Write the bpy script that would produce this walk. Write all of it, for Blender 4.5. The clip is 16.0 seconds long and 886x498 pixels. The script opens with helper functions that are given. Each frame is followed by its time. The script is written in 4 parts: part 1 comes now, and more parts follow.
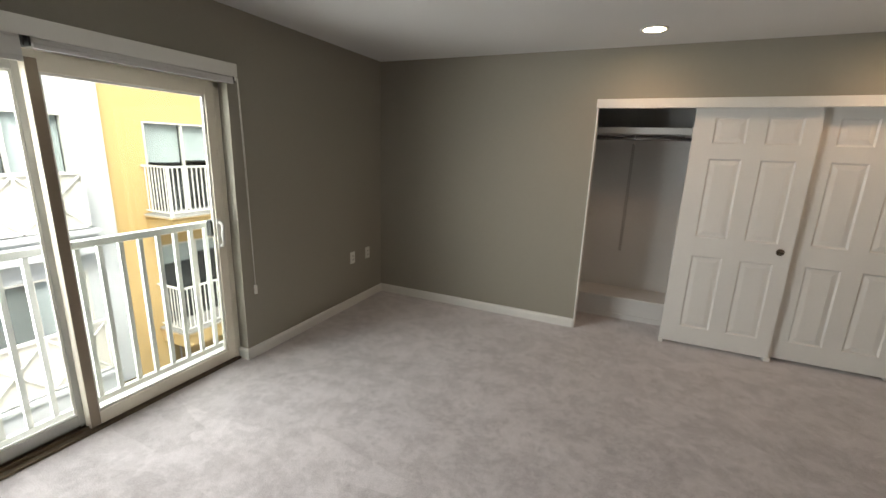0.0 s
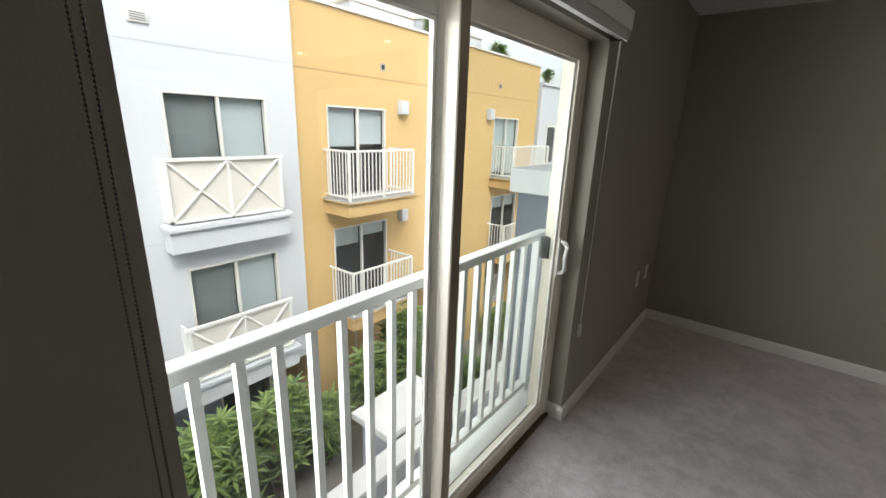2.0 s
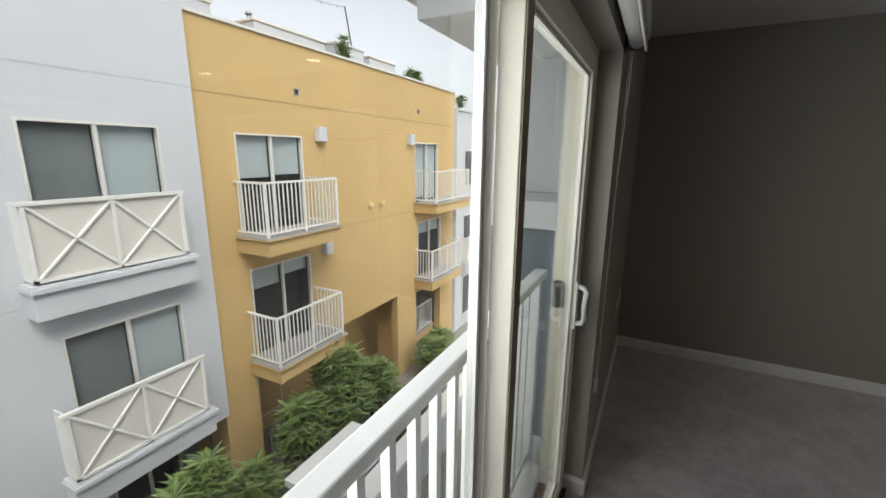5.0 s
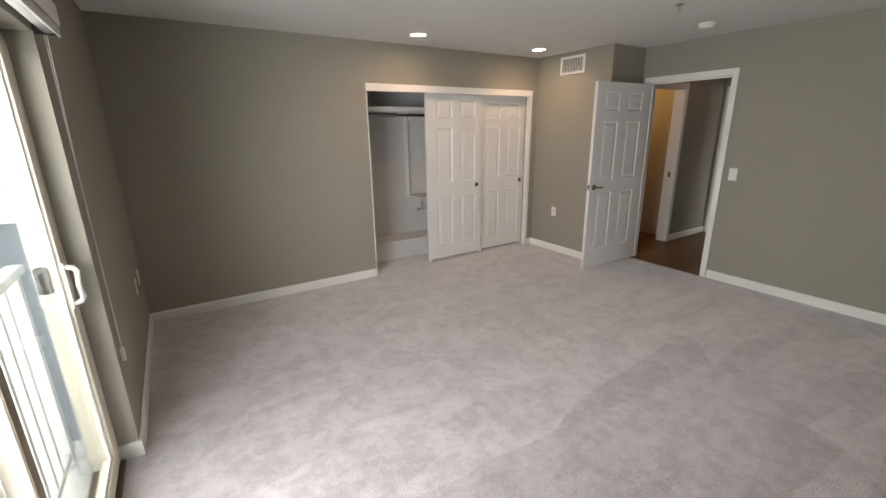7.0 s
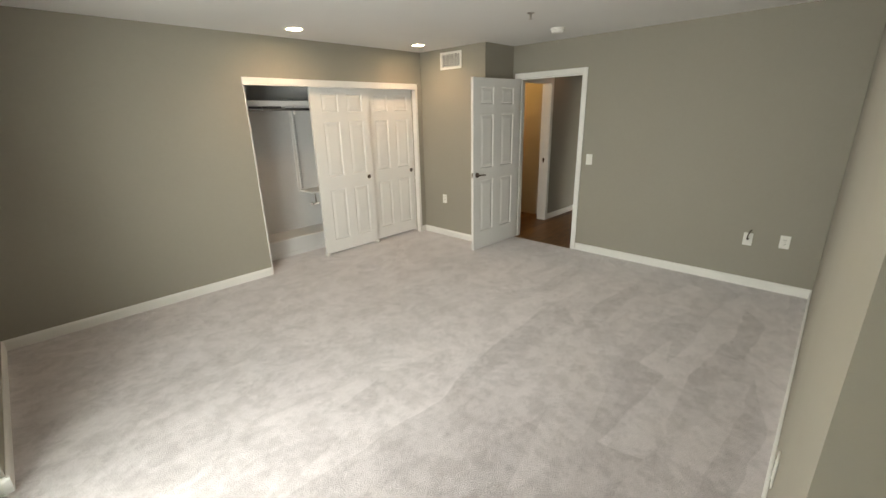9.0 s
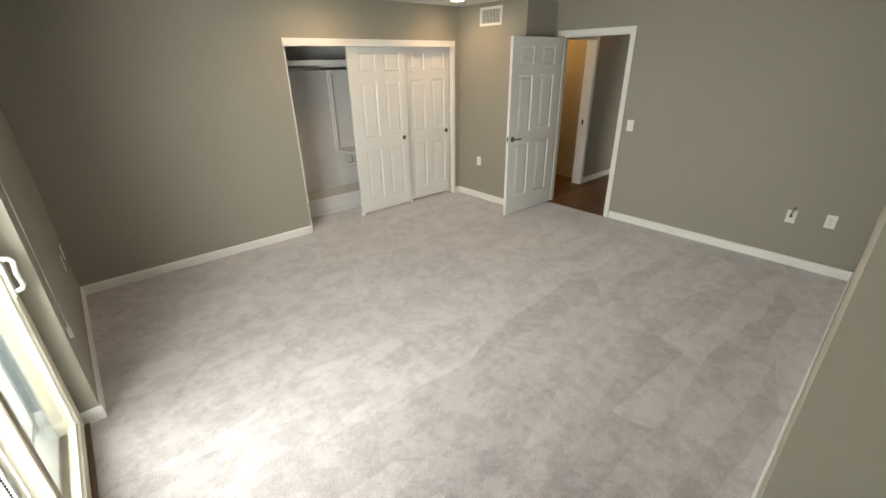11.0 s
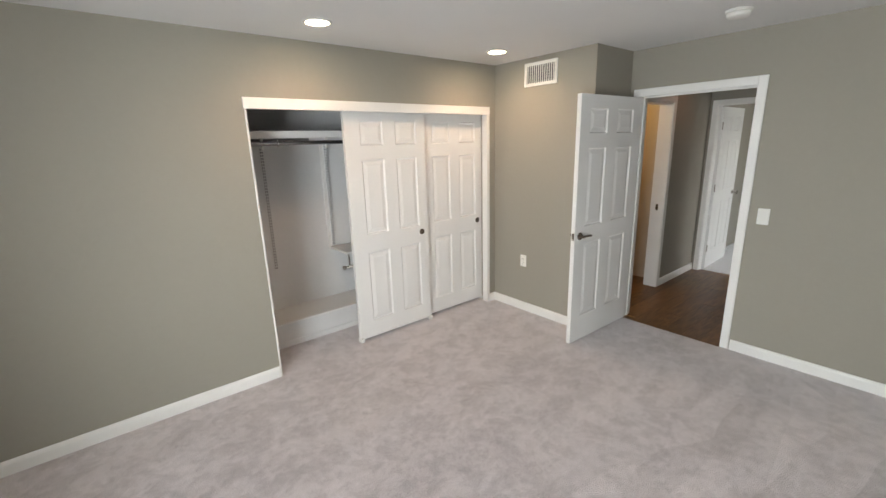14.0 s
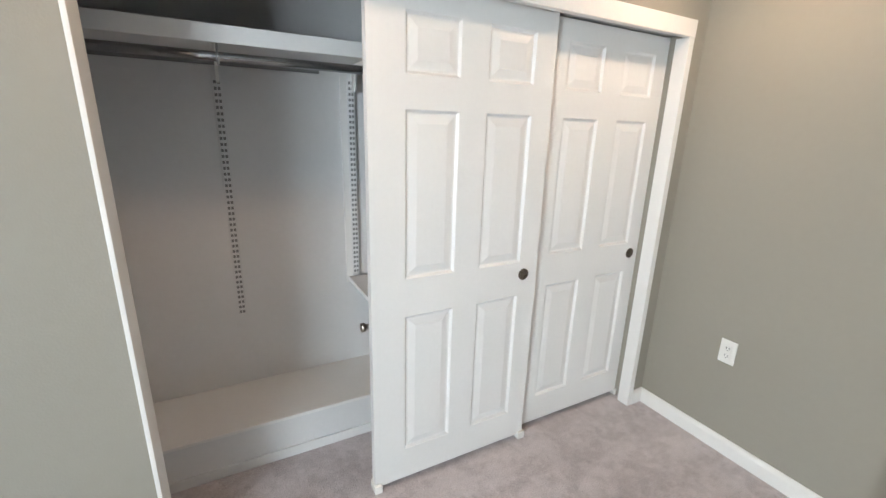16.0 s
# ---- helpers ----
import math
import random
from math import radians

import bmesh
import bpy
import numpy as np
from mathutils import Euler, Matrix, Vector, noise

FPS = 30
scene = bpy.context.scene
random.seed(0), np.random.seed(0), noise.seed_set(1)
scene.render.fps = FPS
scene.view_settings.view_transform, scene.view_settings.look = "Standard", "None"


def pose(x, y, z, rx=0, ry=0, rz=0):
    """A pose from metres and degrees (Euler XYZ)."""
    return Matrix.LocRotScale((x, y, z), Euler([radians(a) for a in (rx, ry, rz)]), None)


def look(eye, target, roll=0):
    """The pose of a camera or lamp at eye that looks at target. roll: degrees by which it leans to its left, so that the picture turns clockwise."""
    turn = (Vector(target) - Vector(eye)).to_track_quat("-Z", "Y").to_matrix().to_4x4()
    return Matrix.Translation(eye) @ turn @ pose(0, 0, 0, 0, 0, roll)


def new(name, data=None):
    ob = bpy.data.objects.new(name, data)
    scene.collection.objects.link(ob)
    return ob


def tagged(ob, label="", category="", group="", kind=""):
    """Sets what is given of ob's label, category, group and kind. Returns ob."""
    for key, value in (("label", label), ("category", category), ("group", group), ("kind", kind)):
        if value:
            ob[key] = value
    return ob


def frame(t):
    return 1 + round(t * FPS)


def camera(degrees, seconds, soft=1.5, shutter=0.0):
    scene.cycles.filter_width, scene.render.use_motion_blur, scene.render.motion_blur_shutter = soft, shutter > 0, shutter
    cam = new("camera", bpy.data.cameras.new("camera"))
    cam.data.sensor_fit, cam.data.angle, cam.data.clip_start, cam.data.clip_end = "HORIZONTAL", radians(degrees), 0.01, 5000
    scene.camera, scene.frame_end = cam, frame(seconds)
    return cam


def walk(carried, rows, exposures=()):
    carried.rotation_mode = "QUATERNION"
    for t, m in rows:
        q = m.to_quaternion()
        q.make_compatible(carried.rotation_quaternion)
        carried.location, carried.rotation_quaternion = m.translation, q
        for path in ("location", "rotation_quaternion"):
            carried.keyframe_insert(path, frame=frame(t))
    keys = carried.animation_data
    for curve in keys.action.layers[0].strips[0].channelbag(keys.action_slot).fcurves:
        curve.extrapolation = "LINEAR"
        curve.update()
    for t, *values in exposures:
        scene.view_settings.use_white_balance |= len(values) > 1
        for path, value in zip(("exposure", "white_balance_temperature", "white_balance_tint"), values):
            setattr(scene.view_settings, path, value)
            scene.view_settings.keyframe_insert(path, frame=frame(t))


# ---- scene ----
cam = camera(93.6, 16.0)
PATH = [
    (0, (0.1, 0.081, 1.586), (-0.689, 1.859, 1.12), 2.0),
    (0.5, (-0.415, 0.019, 1.583), (-1.24, 1.789, 1.152), 2.2),
    (1, (-0.886, -0.001, 1.571), (-1.982, 1.606, 1.105), 0.8),
    (1.5, (-1.325, -0.033, 1.577), (-2.45, 1.536, 1.056), 1.1),
    (2, (-1.664, 0.094, 1.568), (-2.854, 1.601, 1.008), 2.0),
    (2.5, (-1.939, 0.301, 1.566), (-3.169, 1.758, 0.966), 3.3),
    (3, (-2.166, 0.437, 1.535), (-3.326, 1.927, 0.876), 3.1),
    (3.2, (-2.251, 0.489, 1.546), (-3.371, 2.014, 0.9), 2.4),
    (5.3, (-2.166, 0.229, 1.572), (-2.924, 2.03, 1.146), -0.8),
    (5.5, (-2.124, 0.176, 1.562), (-2.715, 2.031, 1.102), -1.0),
    (6, (-2.094, 0.068, 1.534), (-2.088, 2.001, 1.022), -1.8),
    (6.5, (-2.013, -0.069, 1.576), (-1.397, 1.754, 1.03), -1.9),
    (7, (-1.996, -0.226, 1.581), (-0.963, 1.395, 1.026), -0.8),
    (7.5, (-1.98, -0.355, 1.571), (-0.679, 1.059, 1.016), -1.1),
    (8, (-1.968, -0.409, 1.565), (-0.516, 0.852, 1.016), -2.1),
    (8.5, (-1.983, -0.418, 1.572), (-0.559, 0.847, 0.961), -2.1),
    (9, (-2.008, -0.456, 1.652), (-0.649, 0.874, 1.033), -1.4),
    (9.2, (-2.032, -0.465, 1.659), (-0.744, 0.912, 0.991), -1.5),
    (11.5, (-2.052, -0.505, 1.829), (-0.874, 0.875, 0.989), -1.1),
    (12, (-1.98, -0.469, 1.822), (-0.835, 0.931, 0.968), -1.4),
    (12.5, (-1.858, -0.303, 1.805), (-0.76, 1.148, 0.976), -2.0),
    (13, (-1.642, 0.041, 1.721), (-0.482, 1.533, 1.066), -4.4),
    (13.5, (-1.364, 0.456, 1.71), (-0.158, 1.944, 1.136), -3.2),
    (14, (-1.065, 0.882, 1.704), (0.156, 2.388, 1.21), -1.7),
    (14.5, (-0.803, 1.315, 1.698), (0.55, 2.753, 1.384), -2.2),
    (15, (-0.474, 1.74, 1.64), (0.853, 3.201, 1.321), 0.2),
    (15.5, (-0.174, 2.154, 1.587), (0.991, 3.719, 1.151), 1.7),
    (16, (0.031, 2.588, 1.517), (0.946, 4.28, 0.971), 1.6),
]
EXPOSURES = [(0, 2.6, 6950, 9), (1.0, 2.5, 6750, 10), (1.5, 2.1, 6600, 11), (2.0, 1.65, 6600, 11), (2.5, 1.15, 6600, 11), (3.2, 1.0, 6650, 11), (5.3, 1.0, 6600, 11), (6.0, 1.3, 6500, 14), (6.5, 2.2, 6600, 14), (7.0, 2.85, 6850, 13),
             (7.5, 3.1, 6950, 9), (8.0, 3.25, 7150, 6), (9.2, 3.25, 7250, 5), (11.5, 3.2, 7150, 5), (12.5, 3.2, 7050, 6), (13.5, 3.35, 6700, 8), (14.5, 3.5, 6250, 9), (16, 3.6, 5950, 6)]
walk(cam, [(t, look(eye, target, roll)) for t, eye, target, roll in PATH], EXPOSURES)

# ---- world and lights ----
world = bpy.data.worlds.new("sky")
scene.world = world
world.use_nodes = True
wn = world.node_tree
sky = wn.nodes.new("ShaderNodeTexSky")
sky.sky_type, sky.sun_disc = "NISHITA", False
sky.sun_elevation, sky.sun_rotation = radians(52), radians(120)
sky.dust_density, sky.air_density, sky.ozone_density = 4.0, 1.0, 1.0
pale = wn.nodes.new("ShaderNodeHueSaturation")
pale.inputs["Saturation"].default_value = 0.25
wn.links.new(sky.outputs[0], pale.inputs["Color"])
wn.links.new(pale.outputs[0], wn.nodes["Background"].inputs[0])
wn.nodes["Background"].inputs[1].default_value = 0.138
sun_data = bpy.data.lights.new("sun", "SUN")
sun_data.energy, sun_data.angle, sun_data.color = 0.5, radians(30), (1.0, 0.96, 0.9)
sun = new("sun", sun_data)
sun.matrix_world = pose(0, 0, 12, 38, 0, 50)


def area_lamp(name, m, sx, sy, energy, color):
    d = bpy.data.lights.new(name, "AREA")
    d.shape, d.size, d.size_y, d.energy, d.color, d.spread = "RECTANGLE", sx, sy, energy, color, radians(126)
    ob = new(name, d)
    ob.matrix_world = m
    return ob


WARM = (1.0, 0.52, 0.29)


def down_lamp(x, y, z, energy, spread=155):
    d = bpy.data.lights.new("downlight_bulb", "SPOT")
    d.energy, d.color, d.spot_size, d.spot_blend, d.shadow_soft_size = energy, WARM, radians(spread), 0.7, 0.06
    ob = new("downlight_bulb", d)
    ob.matrix_world = pose(x, y, z)
    return ob


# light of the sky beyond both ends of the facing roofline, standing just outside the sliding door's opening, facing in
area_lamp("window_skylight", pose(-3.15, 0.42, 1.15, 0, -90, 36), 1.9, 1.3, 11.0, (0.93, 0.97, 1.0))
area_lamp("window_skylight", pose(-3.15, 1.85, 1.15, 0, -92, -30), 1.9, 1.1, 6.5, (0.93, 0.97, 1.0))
down_lamp(0.105, 3.445, 2.395, 1.3)
down_lamp(1.66, 3.46, 2.395, 1.3)
down_lamp(3.9, 2.5, 2.40, 0.4)


# ---- materials ----
def material(name, color, rough=0.6, metal=0.0, vary=0.08, scale=3.0, bump=0.0, bump_scale=200.0, spec=0.5):
    m = bpy.data.materials.new(name)
    m.use_nodes = True
    n, l = m.node_tree.nodes, m.node_tree.links
    b = n["Principled BSDF"]
    b.inputs["Roughness"].default_value = rough
    b.inputs["Metallic"].default_value = metal
    b.inputs["Specular IOR Level"].default_value = spec
    co = n.new("ShaderNodeTexCoord")
    big, fine = n.new("ShaderNodeTexNoise"), n.new("ShaderNodeTexNoise")
    for tex, s in ((big, scale), (fine, scale * 22)):
        tex.inputs["Scale"].default_value = s
        tex.inputs["Detail"].default_value = 4
        l.new(co.outputs["Object"], tex.inputs["Vector"])
    add = n.new("ShaderNodeMath")
    add.operation = "MULTIPLY_ADD"
    l.new(fine.outputs[0], add.inputs[0])
    add.inputs[1].default_value = 0.5
    l.new(big.outputs[0], add.inputs[2])
    ramp = n.new("ShaderNodeMapRange")
    ramp.inputs[1].default_value, ramp.inputs[2].default_value = 0.45, 1.05
    ramp.inputs[3].default_value, ramp.inputs[4].default_value = 1 - vary, 1 + vary
    l.new(add.outputs[0], ramp.inputs[0])
    hsv = n.new("ShaderNodeHueSaturation")
    hsv.inputs["Color"].default_value = (*color, 1)
    l.new(ramp.outputs[0], hsv.inputs["Value"])
    l.new(hsv.outputs[0], b.inputs["Base Color"])
    rr = n.new("ShaderNodeMapRange")
    rr.inputs[1].default_value, rr.inputs[2].default_value = 0.3, 0.7
    rr.inputs[3].default_value, rr.inputs[4].default_value = rough * 0.9, min(1, rough * 1.1)
    l.new(big.outputs[0], rr.inputs[0])
    l.new(rr.outputs[0], b.inputs["Roughness"])
    if bump:
        t = n.new("ShaderNodeTexNoise")
        t.inputs["Scale"].default_value, t.inputs["Detail"].default_value = bump_scale, 3
        l.new(co.outputs["Object"], t.inputs["Vector"])
        bp = n.new("ShaderNodeBump")
        bp.inputs["Strength"].default_value, bp.inputs["Distance"].default_value = bump, 0.002
        l.new(t.outputs[0], bp.inputs["Height"])
        l.new(bp.outputs[0], b.inputs["Normal"])
    return m


def carpet_material(name, light, dark):
    m = bpy.data.materials.new(name)
    m.use_nodes = True
    n, l = m.node_tree.nodes, m.node_tree.links
    b = n["Principled BSDF"]
    b.inputs["Roughness"].default_value = 1.0
    b.inputs["Specular IOR Level"].default_value = 0.05
    b.inputs["Sheen Weight"].default_value = 1.0
    b.inputs["Sheen Roughness"].default_value = 0.5
    co = n.new("ShaderNodeTexCoord")
    warp = n.new("ShaderNodeTexNoise")
    warp.inputs["Scale"].default_value, warp.inputs["Detail"].default_value = 2.2, 2
    l.new(co.outputs["Object"], warp.inputs["Vector"])
    mix = n.new("ShaderNodeMixRGB")
    mix.blend_type = "ADD"
    mix.inputs[0].default_value = 0.12
    l.new(co.outputs["Object"], mix.inputs[1])
    l.new(warp.outputs["Color"], mix.inputs[2])
    # nap brushed one way or the other: soft patches with broken edges
    patch = n.new("ShaderNodeTexNoise")
    patch.inputs["Scale"].default_value, patch.inputs["Detail"].default_value, patch.inputs["Roughness"].default_value = 8.0, 9, 0.70
    l.new(mix.outputs[0], patch.inputs["Vector"])
    strokes = n.new("ShaderNodeMapping")
    strokes.inputs["Rotation"].default_value = (0, 0, radians(24))
    strokes.inputs["Scale"].default_value = (0.8, 1.7, 1)
    l.new(mix.outputs[0], strokes.inputs["Vector"])
    patch2 = n.new("ShaderNodeTexNoise")
    patch2.inputs["Scale"].default_value, patch2.inputs["Detail"].default_value = 2.6, 5
    l.new(strokes.outputs[0], patch2.inputs["Vector"])
    tuft = n.new("ShaderNodeTexNoise")
    tuft.inputs["Scale"].default_value, tuft.inputs["Detail"].default_value = 150, 4
    l.new(co.outputs["Object"], tuft.inputs["Vector"])
    s1 = n.new("ShaderNodeMapRange")
    s1.interpolation_type = "SMOOTHSTEP"
    s1.inputs[1].default_value, s1.inputs[2].default_value = 0.41, 0.57
    l.new(patch.outputs[0], s1.inputs[0])
    s2 = n.new("ShaderNodeMapRange")
    s2.interpolation_type = "SMOOTHSTEP"
    s2.inputs[1].default_value, s2.inputs[2].default_value = 0.42, 0.56
    l.new(patch2.outputs[0], s2.inputs[0])
    mean = n.new("ShaderNodeMath")
    mean.operation = "MULTIPLY_ADD"
    mean.inputs[1].default_value = 0.18
    l.new(s1.outputs[0], mean.inputs[0])
    half = n.new("ShaderNodeMath")
    half.operation = "MULTIPLY"
    half.inputs[1].default_value = 0.05
    l.new(s2.outputs[0], half.inputs[0])
    l.new(half.outputs[0], mean.inputs[2])
    cells = n.new("ShaderNodeMapping")
    cells.inputs["Rotation"].default_value = (0, 0, radians(-38))
    cells.inputs["Scale"].default_value = (0.95, 5.0, 1)
    l.new(mix.outputs[0], cells.inputs["Vector"])
    vor = n.new("ShaderNodeTexVoronoi")
    vor.voronoi_dimensions = "2D"
    vor.inputs["Scale"].default_value = 1.25
    l.new(cells.outputs[0], vor.inputs["Vector"])
    stroke = n.new("ShaderNodeMath")
    stroke.operation = "MULTIPLY_ADD"
    # strokes strengthen to the south; the brighter light there is coloured in too
    zone, weigh, xyz = n.new("ShaderNodeMapRange"), n.new("ShaderNodeMath"), n.new("ShaderNodeSeparateXYZ")
    zone.inputs[1].default_value, zone.inputs[2].default_value = 2.4, 0.9
    zone.inputs[3].default_value, zone.inputs[4].default_value = 0.25, 1.0
    l.new(mix.outputs[0], xyz.inputs[0])
    l.new(xyz.outputs["Y"], zone.inputs[0])
    weigh.operation = "MULTIPLY"
    l.new(vor.outputs["Color"], weigh.inputs[0])
    l.new(zone.outputs[0], weigh.inputs[1])
    stroke.inputs[1].default_value = 0.36
    l.new(weigh.outputs[0], stroke.inputs[0])
    l.new(mean.outputs[0], stroke.inputs[2])
    tt = n.new("ShaderNodeMath")
    tt.operation = "MULTIPLY_ADD"
    tt.inputs[1].default_value = 0.62
    # clumps of pile a few centimetres wide, crushed and upright
    clump, crush = n.new("ShaderNodeTexNoise"), n.new("ShaderNodeMath")
    clump.inputs["Scale"].default_value, clump.inputs["Detail"].default_value, clump.inputs["Roughness"].default_value = 21, 6, 0.75
    l.new(mix.outputs[0], clump.inputs["Vector"])
    crush.operation = "MULTIPLY_ADD"
    crush.inputs[1].default_value = 0.55
    l.new(clump.outputs[0], crush.inputs[0])
    l.new(stroke.outputs[0], crush.inputs[2])
    less = n.new("ShaderNodeMath")
    less.operation, less.inputs[1].default_value = "SUBTRACT", 0.30
    l.new(crush.outputs[0], less.inputs[0])
    l.new(tuft.outputs[0], tt.inputs[0])
    l.new(less.outputs[0], tt.inputs[2])
    col = n.new("ShaderNodeValToRGB")
    col.color_ramp.elements[0].position, col.color_ramp.elements[0].color = 0.1, (*dark, 1)
    col.color_ramp.elements[1].position, col.color_ramp.elements[1].color = 0.86, (*light, 1)
    l.new(tt.outputs[0], col.inputs[0])
    l.new(col.outputs[0], b.inputs["Base Color"])
    hb = n.new("ShaderNodeMath")
    hb.operation = "MULTIPLY_ADD"
    hb.inputs[1].default_value = 0.6
    l.new(patch.outputs[0], hb.inputs[0])
    l.new(tuft.outputs[0], hb.inputs[2])
    bp = n.new("ShaderNodeBump")
    bp.inputs["Strength"].default_value, bp.inputs["Distance"].default_value = 0.55, 0.008
    l.new(hb.outputs[0], bp.inputs["Height"])
    l.new(bp.outputs[0], b.inputs["Normal"])
    return m


def wood_material(name, c1, c2, rough=0.4):
    m = bpy.data.materials.new(name)
    m.use_nodes = True
    n, l = m.node_tree.nodes, m.node_tree.links
    b = n["Principled BSDF"]
    co = n.new("ShaderNodeTexCoord")
    info = n.new("ShaderNodeObjectInfo")
    mp = n.new("ShaderNodeMapping")
    mp.inputs["Scale"].default_value = (1.2, 14, 14)
    l.new(co.outputs["Object"], mp.inputs["Vector"])
    l.new(info.outputs["Random"], mp.inputs["Location"])
    t = n.new("ShaderNodeTexNoise")
    t.inputs["Scale"].default_value, t.inputs["Detail"].default_value = 4, 6
    l.new(mp.outputs[0], t.inputs["Vector"])
    add = n.new("ShaderNodeMath")
    add.operation = "MULTIPLY_ADD"
    add.inputs[1].default_value = 0.4
    l.new(info.outputs["Random"], add.inputs[0])
    l.new(t.outputs[0], add.inputs[2])
    r = n.new("ShaderNodeValToRGB")
    r.color_ramp.elements[0].position, r.color_ramp.elements[0].color = 0.35, (*c1, 1)
    r.color_ramp.elements[1].position, r.color_ramp.elements[1].color = 1.0, (*c2, 1)
    l.new(add.outputs[0], r.inputs[0])
    l.new(r.outputs[0], b.inputs["Base Color"])
    b.inputs["Roughness"].default_value = rough
    return m


def glass_material(name, tint=(1, 1, 1), rough=0.0):
    m = bpy.data.materials.new(name)
    m.use_nodes = True
    n, l = m.node_tree.nodes, m.node_tree.links
    n.remove(n["Principled BSDF"])
    tr, gl, mx, lw = n.new("ShaderNodeBsdfTransparent"), n.new("ShaderNodeBsdfGlossy"), n.new("ShaderNodeMixShader"), n.new("ShaderNodeLayerWeight")
    tr.inputs[0].default_value = (*tint, 1)
    gl.inputs["Roughness"].default_value = rough
    lw.inputs[0].default_value = 0.5
    p5, sc = n.new("ShaderNodeMath"), n.new("ShaderNodeMath")
    p5.operation, p5.inputs[1].default_value = "POWER", 5.0
    sc.operation, sc.inputs[1].default_value, sc.inputs[2].default_value = "MULTIPLY_ADD", 0.7, 0.03
    l.new(lw.outputs["Facing"], p5.inputs[0])
    l.new(p5.outputs[0], sc.inputs[0])
    l.new(sc.outputs[0], mx.inputs[0])
    l.new(tr.outputs[0], mx.inputs[1])
    l.new(gl.outputs[0], mx.inputs[2])
    l.new(mx.outputs[0], n["Material Output"].inputs[0])
    return m


def glow_material(name, color, strength):
    m = bpy.data.materials.new(name)
    m.use_nodes = True
    b = m.node_tree.nodes["Principled BSDF"]
    b.inputs["Base Color"].default_value = (0.8, 0.8, 0.8, 1)
    b.inputs["Emission Color"].default_value = (*color, 1)
    b.inputs["Emission Strength"].default_value = strength
    return m


M_WALL = material("greige_wall_paint", (0.308, 0.287, 0.241), 0.75, vary=0.03, scale=1.5, bump=0.25, bump_scale=160)
M_CEIL = material("ceiling_paint", (0.72, 0.72, 0.71), 0.85, vary=0.02, bump=0.2, bump_scale=120)
M_TRIM = material("white_trim_paint", (0.78, 0.77, 0.74), 0.38, vary=0.03, scale=4, bump=0.05, bump_scale=60)
M_DOOR = material("white_door_paint", (0.76, 0.755, 0.735), 0.42, vary=0.03, scale=2.5, bump=0.12, bump_scale=90)
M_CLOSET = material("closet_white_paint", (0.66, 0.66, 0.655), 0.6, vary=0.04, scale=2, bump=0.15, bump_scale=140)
M_MELA = material("white_melamine", (0.72, 0.71, 0.69), 0.45, vary=0.03)
M_CARPET = carpet_material("grey_carpet", (0.715, 0.655, 0.663), (0.26, 0.226, 0.231))
M_CARPET2 = carpet_material("pale_carpet", (0.52, 0.49, 0.47), (0.34, 0.31, 0.30))
M_PLANK = wood_material("dark_wood_plank", (0.085, 0.037, 0.011), (0.27, 0.135, 0.045))
M_VINYL = material("cream_vinyl_frame", (0.78, 0.725, 0.615), 0.42, vary=0.04, scale=3)
M_VINYLOUT = material("grey_white_vinyl_frame", (0.50, 0.50, 0.48), 0.45, vary=0.05, scale=3)
M_TRACK = material("bronze_sill_track", (0.16, 0.12, 0.08), 0.4, metal=0.6, vary=0.2, scale=9)
M_BROWN = material("brown_strip", (0.27, 0.215, 0.155), 0.5, vary=0.1)
M_PLASTIC = material("white_plastic", (0.78, 0.77, 0.73), 0.35, vary=0.02)
M_SHADE = material("white_shade_cloth", (0.62, 0.61, 0.59), 0.8, vary=0.03, bump=0.3, bump_scale=700)
M_NICKEL = material("brushed_nickel", (0.42, 0.39, 0.35), 0.28, metal=1.0, vary=0.08, scale=20)
M_DARKNICKEL = material("dark_aged_nickel", (0.24, 0.21, 0.18), 0.25, metal=1.0, vary=0.1, scale=20)
M_CHROME = material("chrome", (0.36, 0.36, 0.36), 0.2, metal=1.0, vary=0.04)
M_BLACK = material("black_plastic", (0.02, 0.02, 0.02), 0.45, vary=0.15)
M_CHAIN = material("dark_metal_bead", (0.10, 0.09, 0.09), 0.45, metal=0.7, vary=0.1)
M_SLOT = material("slot_shadow_grey", (0.19, 0.19, 0.19), 0.7)
M_STEEL = material("galvanised_steel", (0.45, 0.45, 0.44), 0.35, metal=0.8, vary=0.1, scale=12)
M_WHITERAIL = material("white_painted_metal", (0.72, 0.72, 0.69), 0.4, vary=0.05, scale=5)
M_WSTUCCO = material("white_stucco", (0.52, 0.545, 0.57), 0.9, vary=0.05, scale=0.7, bump=0.6, bump_scale=60)
M_WJOINT = material("stucco_joint", (0.42, 0.45, 0.47), 0.9, vary=0.1, scale=3)
M_YSTUCCO = material("yellow_stucco", (0.53, 0.372, 0.165), 0.9, vary=0.07, scale=0.6, bump=0.6, bump_scale=60)
M_YVENT = material("yellow_painted_metal", (0.66, 0.52, 0.29), 0.5, vary=0.05)
M_YJOINT = material("yellow_stucco_joint", (0.37, 0.26, 0.115), 0.9, vary=0.1, scale=3)
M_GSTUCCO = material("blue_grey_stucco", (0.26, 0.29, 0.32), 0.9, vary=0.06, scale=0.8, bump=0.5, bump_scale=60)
M_PANELW = material("warm_white_panel", (0.60, 0.58, 0.53), 0.7, vary=0.05)
M_CONC = material("concrete_slab", (0.32, 0.32, 0.31), 0.85, vary=0.12, scale=2, bump=0.4, bump_scale=80)
